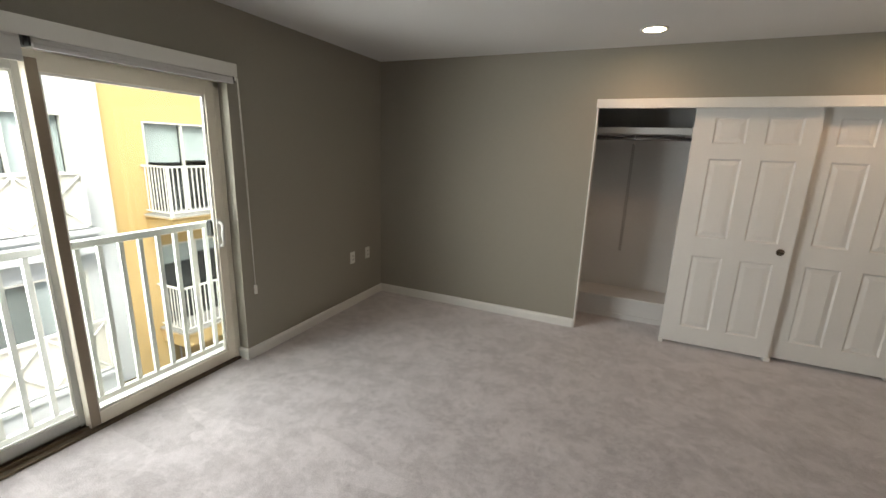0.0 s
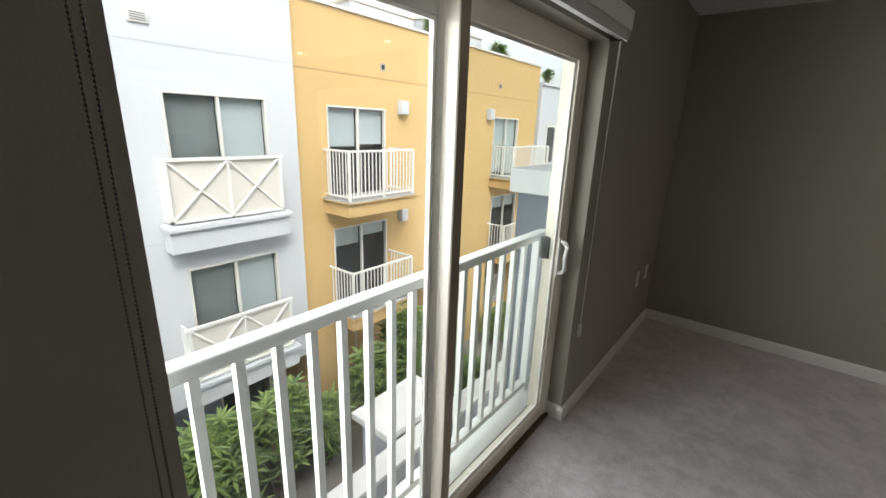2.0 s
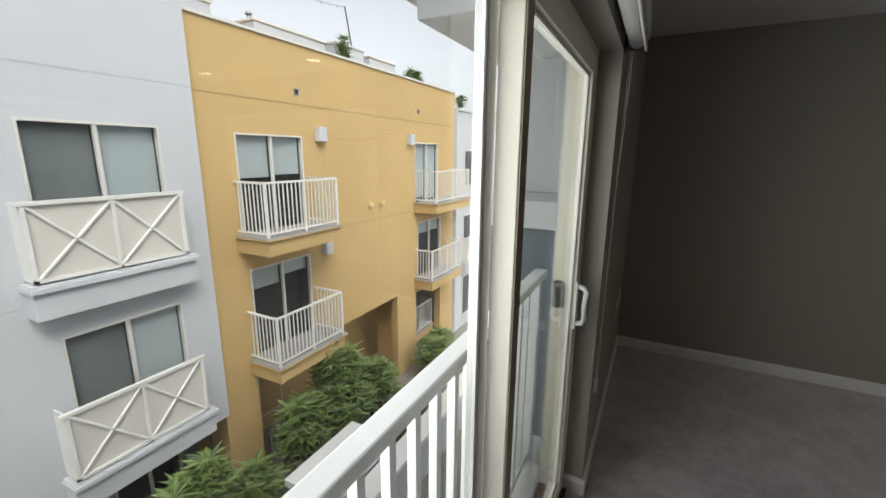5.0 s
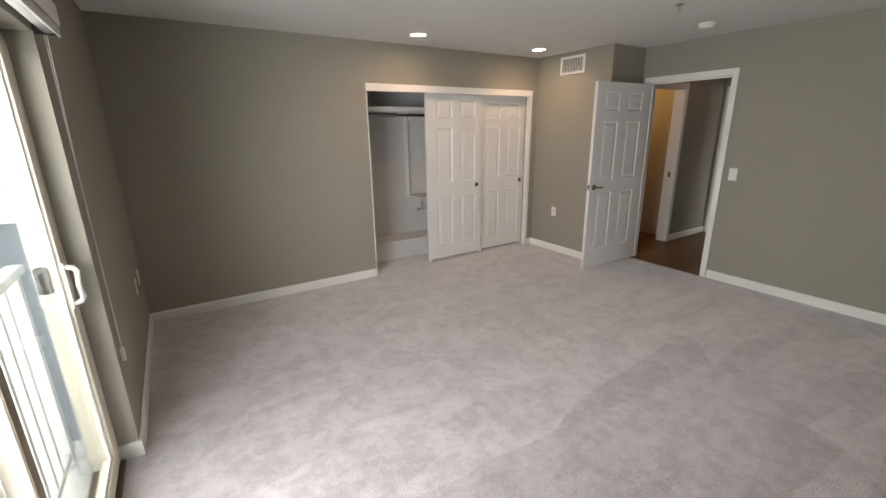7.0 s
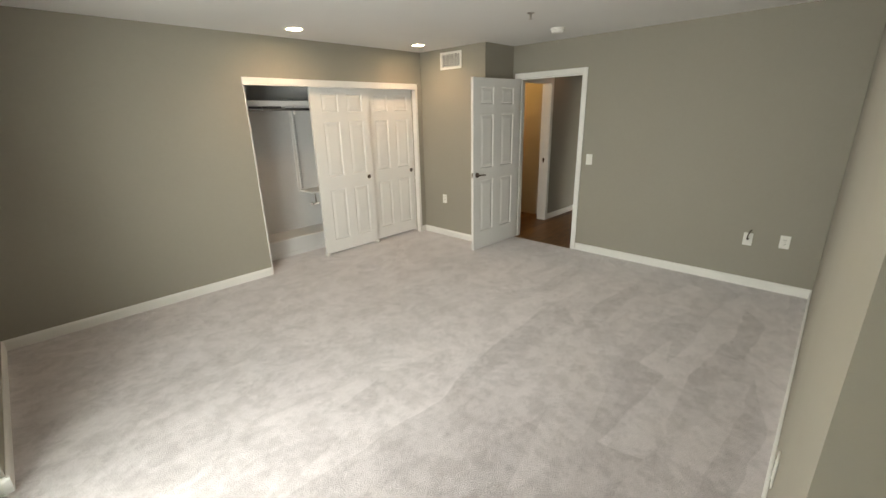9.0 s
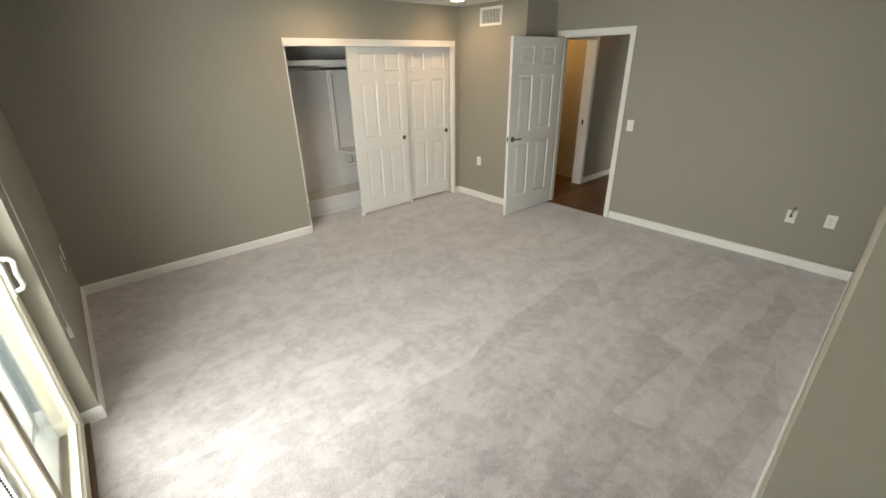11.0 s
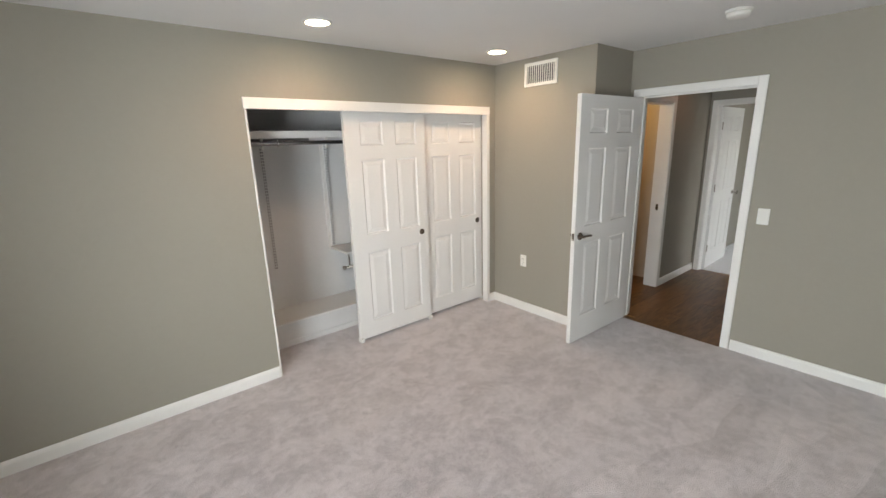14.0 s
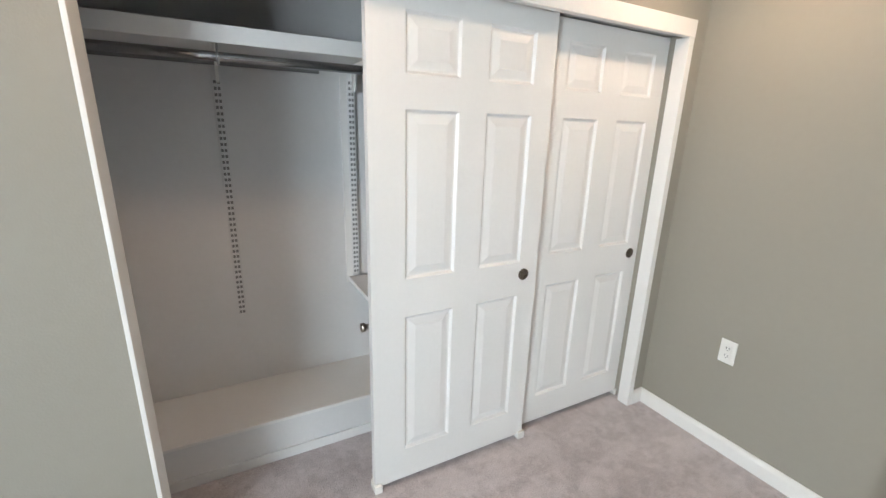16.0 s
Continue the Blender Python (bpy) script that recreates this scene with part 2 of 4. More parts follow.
M_PAVE = material("courtyard_paving", (0.22, 0.21, 0.19), 0.9, vary=0.2, scale=1.2, bump=0.4, bump_scale=40)
M_CAP = material("white_wall_cap", (0.86, 0.86, 0.84), 0.6, vary=0.04, scale=2)
# near-black colour holds the shade of unlit rooms and of the duct
M_INSHADE = material("interior_shade", (0.05, 0.055, 0.06), 0.8, vary=0.3, scale=1.5)
M_SCREEN = material("insect_screen_blind", (0.27, 0.29, 0.29), 0.8, vary=0.06)
# blind cloth, with the panes' blue-green reflection put into its colour
M_BLIND = material("blind_and_reflection", (0.64, 0.69, 0.70), 0.8, vary=0.04)
M_FRAMEOUT = material("aluminium_window_frame", (0.62, 0.61, 0.57), 0.45, vary=0.04)
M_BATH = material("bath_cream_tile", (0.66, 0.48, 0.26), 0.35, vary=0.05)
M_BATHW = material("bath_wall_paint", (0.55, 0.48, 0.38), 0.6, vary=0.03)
M_BARK = material("shrub_bark", (0.13, 0.10, 0.07), 0.9, vary=0.3, scale=14)
M_LEAF = material("leaf_green", (0.10, 0.17, 0.035), 0.5, vary=0.45, scale=2.5)
_n, _l = M_LEAF.node_tree.nodes, M_LEAF.node_tree.links
_geo, _ramp = _n.new("ShaderNodeNewGeometry"), _n.new("ShaderNodeValToRGB")
_ramp.color_ramp.elements[0].color, _ramp.color_ramp.elements[1].color = (0.06, 0.115, 0.025, 1), (0.21, 0.29, 0.08, 1)
_l.new(_geo.outputs["Random Per Island"], _ramp.inputs[0])
_l.new(_ramp.outputs[0], _n["Principled BSDF"].inputs["Base Color"])
M_GLASS = glass_material("clear_glass", (0.97, 0.985, 0.98))
# grey tint added to dim the bright view behind the sliding pane
M_DIMGLASS = glass_material("dimmed_glass", (0.83, 0.855, 0.84))
M_OUTGLASS = glass_material("window_glass", (0.88, 0.90, 0.90))
M_GLOW = glow_material("lamp_glow", (1.0, 0.80, 0.55), 9)


# ---- mesh helpers ----
def part(name, bm, mat, parent=None, label="", smooth=False):
    me = bpy.data.meshes.new(name)
    bm.to_mesh(me)
    bm.free()
    me.materials.append(mat)
    if smooth:
        for p in me.polygons:
            p.use_smooth = True
    ob = new(name, me)
    ob.parent = parent
    if label:
        ob["label"] = label
    return ob


def shared(name, me, parent, m=None):
    ob = new(name, me)
    ob.parent = parent
    if m is not None:
        ob.matrix_basis = m
    return ob


def thing(name, label, category, m=None, group="", kind=""):
    ob = new(name)
    if m is not None:
        ob.matrix_basis = m
    return tagged(ob, label, category, group, kind)


def add_box(bm, x0, x1, y0, y1, z0, z1, bevel=0.0):
    mid = Vector(((x0 + x1) / 2, (y0 + y1) / 2, (z0 + z1) / 2))
    s = Matrix.Diagonal((abs(x1 - x0), abs(y1 - y0), abs(z1 - z0), 1))
    r = bmesh.ops.create_cube(bm, size=1, matrix=Matrix.Translation(mid) @ s)
    if bevel:
        edges = list({e for v in r["verts"] for e in v.link_edges})
        bmesh.ops.bevel(bm, geom=edges, offset=bevel, segments=2, affect="EDGES", profile=0.5)
    return bm


def boxes(*rows, bevel=0.0):
    bm = bmesh.new()
    for r in rows:
        add_box(bm, *r, bevel=bevel)
    return bm


def add_tube(bm, a, b, r, seg=12, r2=None):
    a, b = Vector(a), Vector(b)
    d = b - a
    m = Matrix.Translation((a + b) / 2) @ d.to_track_quat("Z", "Y").to_matrix().to_4x4()
    bmesh.ops.create_cone(bm, cap_ends=True, segments=seg, radius1=r, radius2=r if r2 is None else r2, depth=d.length, matrix=m)
    return bm


def tube(a, b, r, seg=12, r2=None):
    return add_tube(bmesh.new(), a, b, r, seg, r2)


def path_tube(points, r, seg=10):
    """A round bar along a line of points."""
    bm = bmesh.new()
    pts = [Vector(p) for p in points]
    rings = []
    for i, p in enumerate(pts):
        d = (pts[min(i + 1, len(pts) - 1)] - pts[max(i - 1, 0)]).normalized()
        q = d.to_track_quat("Z", "Y")
        rings.append([bm.verts.new(p + q @ Vector((r * math.cos(2 * math.pi * k / seg), r * math.sin(2 * math.pi * k / seg), 0))) for k in range(seg)])
    for a, b in zip(rings, rings[1:]):
        for k in range(seg):
            bm.faces.new((a[k], a[(k + 1) % seg], b[(k + 1) % seg], b[k]))
    bm.faces.new(rings[0][::-1])
    bm.faces.new(rings[-1])
    return bm


def lathe(profile, seg=24):
    """A turned shape round z from (radius, height) pairs."""
    bm = bmesh.new()
    rings = [[bm.verts.new((r * math.cos(2 * math.pi * k / seg), r * math.sin(2 * math.pi * k / seg), z)) for k in range(seg)] for r, z in profile]
    for a, b in zip(rings, rings[1:]):
        for k in range(seg):
            bm.faces.new((a[k], a[(k + 1) % seg], b[(k + 1) % seg], b[k]))
    bm.faces.new(rings[0][::-1])
    bm.faces.new(rings[-1])
    return bm


def structure(name, bm, mat, label, category):
    return tagged(part(name, bm, mat), label, category, kind="structure")


def prism(points, z0, z1):
    """An upright block on a plan."""
    bm = bmesh.new()
    lo, hi = [bm.verts.new((x, y, z0)) for x, y in points], [bm.verts.new((x, y, z1)) for x, y in points]
    k = len(points)
    for i in range(k):
        bm.faces.new((lo[i], lo[(i + 1) % k], hi[(i + 1) % k], hi[i]))
    bm.faces.new(lo)
    bm.faces.new(hi)
    bmesh.ops.recalc_face_normals(bm, faces=bm.faces)
    return bm


# ---- the room's shell ----
XW, XE, XV, YN, YS, YC, H = -2.36, 2.685, 2.12, 3.92, -0.455, 4.74, 2.42
YJ = 2.825  # south face of the boxed-out wall
OY0, OY1, OZ = 0.278, 2.10, 1.96
FY0 = 0.225  # south edge of the door frame, set behind the wall's corner

structure("floor", boxes((XW - 0.19, XE + 0.06, -1.82, 1.885, -0.12, 0), (XW - 0.19, 2.66, 1.885, 2.73, -0.12, 0), (XW - 0.19, XE, 2.73, YC + 0.12, -0.12, 0)), M_CARPET, "grey cut-pile carpet with brushed nap marks", "carpet")
structure("ceiling", boxes((XW - 0.19, 7.62, -1.82, YC + 0.12, H, H + 0.12)), M_CEIL, "plain matt white painted ceiling", "ceiling")
structure("wall_west", boxes((XW - 0.19, XW, -1.70, FY0, 0, H), (XW - 0.08, XW, FY0, OY0, 0, OZ), (XW - 0.19, XW, OY1, YC, 0, H), (XW - 0.19, XW, FY0, OY1, OZ, H)),
          M_WALL, "greige painted wall round the sliding glass door", "wall")
structure("wall_north", boxes((XW, -0.235, YN, YN + 0.11, 0, H), (-0.235, 2.025, YN, YN + 0.11, 2.0, H), (2.025, XV, YN, YN + 0.11, 0, H)),
          M_WALL, "greige painted wall with the closet opening", "wall")
structure("wall_chase", boxes((XV, XE + 0.12, YJ, YC, 0, H)), M_WALL, "greige painted boxed-out wall beside the closet", "wall")
structure("wall_east", boxes((XE, XE + 0.12, -0.56, 1.87, 0, H), (XE, XE + 0.12, 2.745, YJ, 0, H), (XE, XE + 0.12, 1.87, 2.745, 2.06, H)),
          M_WALL, "greige painted wall with the bedroom doorway", "wall")
structure("wall_south", prism([(-1.40, -0.50), (XE, -0.432), (XE, -0.56), (-1.28, -0.63), (-1.28, -1.70), (-1.40, -1.70)], 0, H), M_WALL, "greige painted wall ending in an outside corner", "wall")
structure("wall_alcove", boxes((XW - 0.19, -1.28, -1.82, -1.70, 0, H)), M_WALL, "greige painted wall closing the alcove", "wall")

# closet shell
structure("wall_fill", boxes((XW, -0.54, YN + 0.111, YC + 0.12, 0, H)), M_WALL, "solid greige wall beside the closet", "wall")
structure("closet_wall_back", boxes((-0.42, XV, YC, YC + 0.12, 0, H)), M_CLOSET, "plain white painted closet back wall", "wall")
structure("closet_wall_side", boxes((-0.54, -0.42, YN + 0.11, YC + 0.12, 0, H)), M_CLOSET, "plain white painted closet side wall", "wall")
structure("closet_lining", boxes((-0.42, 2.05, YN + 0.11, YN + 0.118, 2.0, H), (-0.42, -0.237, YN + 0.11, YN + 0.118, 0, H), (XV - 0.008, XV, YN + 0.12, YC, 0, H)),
          M_CLOSET, "white painted inside face of the closet front", "wall")


# ---- baseboards ----
def baseboard_run(a, b, side, h=0.085):
    """A board with a rounded top along the wall from a to b; side is the way into the room."""
    a, b, side = Vector((*a, 0)), Vector((*b, 0)), Vector((*side, 0))
    bm = bmesh.new()
    prof = [(0, 0), (0.014, 0), (0.014, h - 0.022), (0.011, h - 0.012), (0.007, h - 0.004), (0.003, h), (0, h)]
    ends = [[bm.verts.new(p + side * o + Vector((0, 0, z))) for o, z in prof] for p in (a, b)]
    k = len(prof)
    for i in range(k):
        bm.faces.new((ends[0][i], ends[0][(i + 1) % k], ends[1][(i + 1) % k], ends[1][i]))
    bm.faces.new(ends[0])
    bm.faces.new(ends[1][::-1])
    bmesh.ops.recalc_face_normals(bm, faces=bm.faces)
    return structure("baseboard", bm, M_TRIM, "white painted baseboard with a rounded top", "baseboard")


baseboard_run((XW, OY1 - 0.012), (XW, YN), (1, 0))
baseboard_run((XW - 0.085, OY1), (XW + 0.014, OY1), (0, -1))
baseboard_run((XW, YN), (-0.245, YN), (0, -1))
baseboard_run((2.03, YN), (XV, YN), (0, -1))
baseboard_run((XV, YJ), (XV, YN), (-1, 0))
baseboard_run((XV - 0.014, YJ), (XE, YJ), (0, -1))
baseboard_run((XE, -0.432), (XE, 1.82), (-1, 0))
baseboard_run((-1.414, -0.5), (XE, -0.432), (-0.0167, 0.9999))
baseboard_run((-1.40, -0.486), (-1.40, -1.70), (-1, 0))
baseboard_run((XW, -1.70), (XW, OY0), (1, 0))
baseboard_run((XW, -1.70), (-1.40, -1.70), (0, 1))


# ---- six-panel doors ----
def panel_mesh(w, h, t):
    """A sunk field with a raised middle, on both faces."""
    bm = bmesh.new()
    for s in (1, -1):
        rings = []
        for inset, depth in ((0, 0), (0.010, 0.009), (0.018, 0.009), (0.045, 0.003), (0.047, 0.0025)):
            y = s * (t / 2 - depth)
            rings.append([bm.verts.new((x, y, z)) for x, z in ((inset, inset), (w - inset, inset), (w - inset, h - inset), (inset, h - inset))])
        for a, b in zip(rings, rings[1:]):
            for k in range(4):
                bm.faces.new((a[k], a[(k + 1) % 4], b[(k + 1) % 4], b[k]))
        bm.faces.new(rings[-1])
    bmesh.ops.recalc_face_normals(bm, faces=bm.faces)
    return bm


def six_panel_leaf(parent, w, h, t, cols, rows, mat=None):
    """Stiles and rails round six panels; local x across, z up, y through the door."""
    mat = mat or M_DOOR
    bm = bmesh.new()
    xs = [0, cols[0][0], cols[0][1], cols[1][0], cols[1][1], w]
    zs = [0, rows[0][0], rows[0][1], rows[1][0], rows[1][1], rows[2][0], rows[2][1], h]
    for i in range(0, 6, 2):
        add_box(bm, xs[i], xs[i + 1], -t / 2, t / 2, 0, h)
    for i in range(0, 8, 2):
        for a, b in cols:
            add_box(bm, a, b, -t / 2, t / 2, zs[i], zs[i + 1])
    bmesh.ops.remove_doubles(bm, verts=bm.verts, dist=0.0002)
    part("frame", bm, mat, parent)
    for a, b in cols:
        for z0, z1 in rows:
            p = part("panel", panel_mesh(b - a, z1 - z0, t), mat, parent)
            p.matrix_basis = pose(a, 0, z0)


CROWS = ((0.15, 0.777), (0.935, 1.558), (1.672, 1.866))


def closet_door(x0, w, y, label):
    d = thing("closet_door", label, "closet door", pose(x0, y, 0.028), group="sliding closet doors")
    six_panel_leaf(d, w, 1.948, 0.034, ((0.137, 0.353), (w - 0.317, w - 0.100)), CROWS)
    pull = part("finger_pull", lathe([(0.027, -0.001), (0.027, 0.003), (0.022, 0.004), (0.019, 0.0015), (0.004, 0.001), (0.001, 0.001)]), M_DARKNICKEL, d, "round dark nickel finger pull", True)
    pull.matrix_basis = pose(w - 0.075, -0.0172, 0.876, 90, 0, 0)
    part("bottom_guide", boxes((w - 0.03, w + 0.012, -0.03, 0.03, -0.026, 0.012), bevel=0.003), M_PLASTIC, d)
    part("bottom_guide", boxes((-0.004, 0.03, -0.03, 0.03, -0.026, 0.012), bevel=0.003), M_PLASTIC, d)
    return d


closet_door(0.485, 0.789, 3.998, "white six-panel sliding closet door in the front track")
closet_door(1.25, 0.79, 4.045, "white six-panel sliding closet door in the rear track")

# closet trim
trim = thing("closet_trim", "white painted board trim round the closet opening", "trim", kind="structure")
part("header_board", boxes((-0.25, 2.03, YN - 0.014, YN + 0.02, 1.96, 2.032), bevel=0.002), M_TRIM, trim)
part("side_board", boxes((1.995, 2.03, YN - 0.012, YN + 0.058, 0, 1.96), bevel=0.002), M_TRIM, trim)
part("edge_bead", boxes((-0.245, -0.232, YN - 0.004, YN + 0.115, 0, 1.96), bevel=0.002), M_TRIM, trim)
part("track", boxes((-0.23, 2.02, YN + 0.05, YN + 0.15, 1.98, 2.0)), M_STEEL, trim, "steel sliding door track")

# closet fittings
bench = thing("closet_bench", "low white boxed-in ledge along the closet back", "ledge")
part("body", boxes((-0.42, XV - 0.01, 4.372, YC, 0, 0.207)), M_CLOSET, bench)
part("top", boxes((-0.42, XV - 0.01, 4.358, YC, 0.207, 0.224), bevel=0.003), M_MELA, bench)
part("skirting", boxes((-0.42, XV - 0.01, 4.36, 4.372, 0, 0.05), bevel=0.003), M_CLOSET, bench)
shelf = thing("closet_shelf", "long white melamine closet shelf above a hanging rod", "shelf")
part("board", boxes((-0.42, XV - 0.01, 4.27, YC, 1.808, 1.828), bevel=0.002), M_MELA, shelf)
part("front_lip", boxes((-0.42, XV - 0.01, 4.255, 4.27, 1.775, 1.831), bevel=0.002), M_MELA, shelf)


def bracket(x, parent):
    bm = boxes((x - 0.006, x + 0.006, 4.28, YC - 0.02, 1.783, 1.808))
    add_box(bm, x - 0.006, x + 0.006, YC - 0.06, YC - 0.02, 1.688, 1.783)
    b = part("bracket", bm, M_PLASTIC, parent)
    hook = [(x, 4.30 + 0.022 * math.sin(a), 1.738 - 0.022 * math.cos(a)) for a in [radians(k) for k in range(-150, 100, 20)]]
    part("rod_hook", path_tube([(x, 4.30, 1.785)] + hook, 0.004, 8), M_STEEL, b)


for bx in (0.07, 0.655, 1.4):
    bracket(bx, shelf)
part("hang_track", boxes((-0.42, 0.50, YC - 0.014, YC - 0.001, 1.76, 1.782), bevel=0.002), M_SLOT, shelf, "dark metal hanging track")
rod = thing("closet_rod", "chrome closet hanging rod below the shelf", "rod")
part("bar", tube((-0.42, 4.30, 1.738), (0.78, 4.30, 1.738), 0.016, 18), M_CHROME, rod, smooth=True)


def shelf_standard(x, z0, z1, off=0.0):
    s = thing("shelf_standard", "slotted white metal shelf standard on the closet wall", "shelf standard", pose(x, YC - off, 0), group="shelf standards")
    bm = boxes((-0.018, 0.018, -0.012, -0.001, z0, z1), bevel=0.0015)
    part("channel", bm, M_CLOSET, s)
    bm = bmesh.new()
    z = z0 + 0.02
    while z < z1 - 0.02:
        for o in (-0.0125, 0.002):
            add_box(bm, o, o + 0.0105, -0.0135, -0.011, z, z + 0.013)
        z += 0.026
    tagged(part("slot_strip", bm, M_SLOT, s), kind="stuff")


shelf_standard(0.065, 0.60, 1.73)
shelf_standard(0.645, 0.74, 1.76, 0.012)
low = thing("closet_low_shelf", "short white melamine closet shelf with a divider panel", "shelf")
part("board", boxes((0.60, 1.6, 4.36, YC - 0.026, 0.72, 0.74), bevel=0.002), M_MELA, low)
part("cleat", boxes((0.595, 0.66, YC - 0.012, YC - 0.001, 0.70, 1.76), bevel=0.002), M_MELA, low)
stub = thing("closet_low_rod", "short steel rod end in the closet", "rod")
part("bar", tube((0.56, 4.36, 0.60), (1.5, 4.36, 0.60), 0.013), M_NICKEL, stub, smooth=True)
part("end_cap", tube((0.555, 4.36, 0.60), (0.575, 4.36, 0.60), 0.022), M_NICKEL, stub, smooth=True)
part("hook", boxes((0.615, 0.623, 4.352, 4.368, 0.60, 0.722)), M_NICKEL, stub)

# ---- bedroom door, casing, handle ----
DY0, DY1, DH = 1.89, 2.725, 2.04
casing = thing("door_1", "white painted casing and jamb of the bedroom doorway", "door casing", kind="structure")
part("jamb", boxes((XE - 0.004, XE + 0.124, DY0 - 0.02, DY0, 0, DH), (XE - 0.004, XE + 0.124, DY1, DY1 + 0.02, 0, DH), (XE - 0.004, XE + 0.124, DY0 - 0.02, DY1 + 0.02, DH, DH + 0.02)), M_TRIM, casing)
part("stop", boxes((XE + 0.045, XE + 0.07, DY0, DY0 + 0.012, 0, DH), (XE + 0.045, XE + 0.07, DY1 - 0.012, DY1, 0, DH), (XE + 0.045, XE + 0.07, DY0, DY1, DH - 0.012, DH)), M_TRIM, casing)


def casing_side(x, out, y0, y1, h, parent, w=0.062):
    """Three boards round an opening in a wall that faces along x."""
    a, b = sorted((x, x + out * 0.016))
    part("casing_board", boxes((a, b, y0 - w, y0 - 0.005, 0, h + w), bevel=0.004), M_TRIM, parent)
    part("casing_board", boxes((a, b, y1 + 0.005, y1 + w, 0, h + w), bevel=0.004), M_TRIM, parent)
    part("casing_head", boxes((a, b, y0 - 0.005, y1 + 0.005, h + 0.005, h + w), bevel=0.004), M_TRIM, parent)


casing_side(XE, -1, DY0, DY1, DH, casing)
casing_side(XE + 0.12, 1, DY0, DY1, DH, casing)


def lever(parent, x, z, side):
    """Round rose and a lever that points to the hinge."""
    rose = part("rose", lathe([(0.031, 0), (0.031, 0.006), (0.027, 0.011), (0.012, 0.012), (0.011, 0.045), (0.001, 0.045)], 28), M_DARKNICKEL, parent, "dark nickel lever handle", True)
    rose.matrix_basis = pose(x, side * 0.0175, z, -90 * side, 0, 0)
    pts = [(x, side * 0.055, z), (x - 0.03, side * 0.058, z), (x - 0.07, side * 0.056, z - 0.002), (x - 0.115, side * 0.050, z - 0.008)]
    part("lever", path_tube(pts, 0.009, 12), M_DARKNICKEL, rose, smooth=True).matrix_parent_inverse = rose.matrix_basis.inverted()


LW = 0.872
# leaf runs from the hinge; local x grows to the free edge
leaf = thing("bedroom_door", "white six-panel bedroom door standing open on its hinges", "door", pose(2.665, 2.722, 0.012, 0, 0, 178.2))
six_panel_leaf(leaf, LW, 2.018, 0.035, ((0.125, 0.365), (LW - 0.365, LW - 0.125)), ((0.22, 0.86), (1.0, 1.62), (1.73, 1.92)))
lever(leaf, LW - 0.065, 0.93, 1)
lever(leaf, LW - 0.065, 0.93, -1)
part("latch_plate", boxes((LW - 0.001, LW + 0.0015, -0.012, 0.012, 0.90, 0.96)), M_NICKEL, leaf)
for hz in (0.2, 1.0, 1.8):
    part("hinge", tube((0.0, -0.022, hz), (0.0, -0.022, hz + 0.09), 0.006), M_NICKEL, leaf, smooth=True)


# ---- wall plates, vent, ceiling fittings ----
def wall_plate(name, m, label, kindof):
    """Plate with a decora face; local y points out of the wall."""
    p = thing(name, label, kindof, m, group="wall plates")
    part("plate", boxes((-0.037, 0.037, 0, 0.006, -0.06, 0.06), bevel=0.003), M_PLASTIC, p)
    part("insert", boxes((-0.017, 0.017, 0.006, 0.009, -0.034, 0.034), bevel=0.001), M_PLASTIC, p)
    if kindof == "outlet":
        for z in (-0.019, 0.019):
            s = boxes((-0.008, -0.005, 0.009, 0.0096, z - 0.004, z + 0.006), (0.005, 0.008, 0.009, 0.0096, z - 0.004, z + 0.006))
            add_box(s, -0.002, 0.002, 0.009, 0.0096, z - 0.012, z - 0.008)
            part("slots", s, M_BLACK, p)
    return p


wall_plate("outlet", pose(XW, 3.394, 0.50, 0, 0, -90), "white double outlet on the greige wall", "outlet")
wall_plate("outlet", pose(XW, 3.652, 0.50, 0, 0, -90), "white double outlet on the greige wall", "outlet")
wall_plate("outlet", pose(XV, 3.52, 0.525, 0, 0, 90), "white double outlet beside the closet", "outlet")
wall_plate("outlet", pose(XE, -0.168, 0.478, 0, 0, 90), "white double outlet low on the greige wall", "outlet")
wall_plate("outlet", pose(-0.33, -0.482, 0.39, 0, 0, 0.95), "white double outlet on the side wall", "outlet")
wall_plate("light_switch", pose(XE, 1.735, 1.108, 0, 0, 90), "white rocker light switch beside the doorway", "switch")
cablep = wall_plate("cable_plate", pose(XE, 0.105, 0.458, 0, 0, 90), "white cable plate with a loose coax end", "cable plate")
part("coax_cable", path_tube([(0.0, 0.008, 0.005), (0.0, 0.03, 0.01), (0.0, 0.045, 0.03), (-0.005, 0.045, 0.06), (-0.012, 0.035, 0.085), (-0.02, 0.02, 0.095)], 0.0055, 8), M_DARKNICKEL, cablep, smooth=True)
part("connector", tube((0, 0.008, 0.002), (0, 0.028, 0.01), 0.010), M_DARKNICKEL, cablep, smooth=True)

vent = thing("air_vent", "white metal supply vent with slats high on the wall", "vent", pose(XV, 3.365, 2.275, 0, 0, 90))
part("frame", boxes((-0.178, 0.178, 0, 0.012, 0.072, 0.1), (-0.178, 0.178, 0, 0.012, -0.1, -0.072), (-0.178, -0.15, 0, 0.012, -0.072, 0.072), (0.15, 0.178, 0, 0.012, -0.072, 0.072), bevel=0.003), M_TRIM, vent)
# shade inside the duct, painted near-black
part("duct_back", boxes((-0.15, 0.15, 0.0005, 0.002, -0.072, 0.072)), M_INSHADE, vent)
for i in range(13):
    x = -0.138 + i * 0.023
    part("slat", boxes((x - 0.0027, x + 0.0027, 0.003, 0.009, -0.072, 0.072)), M_TRIM, vent)
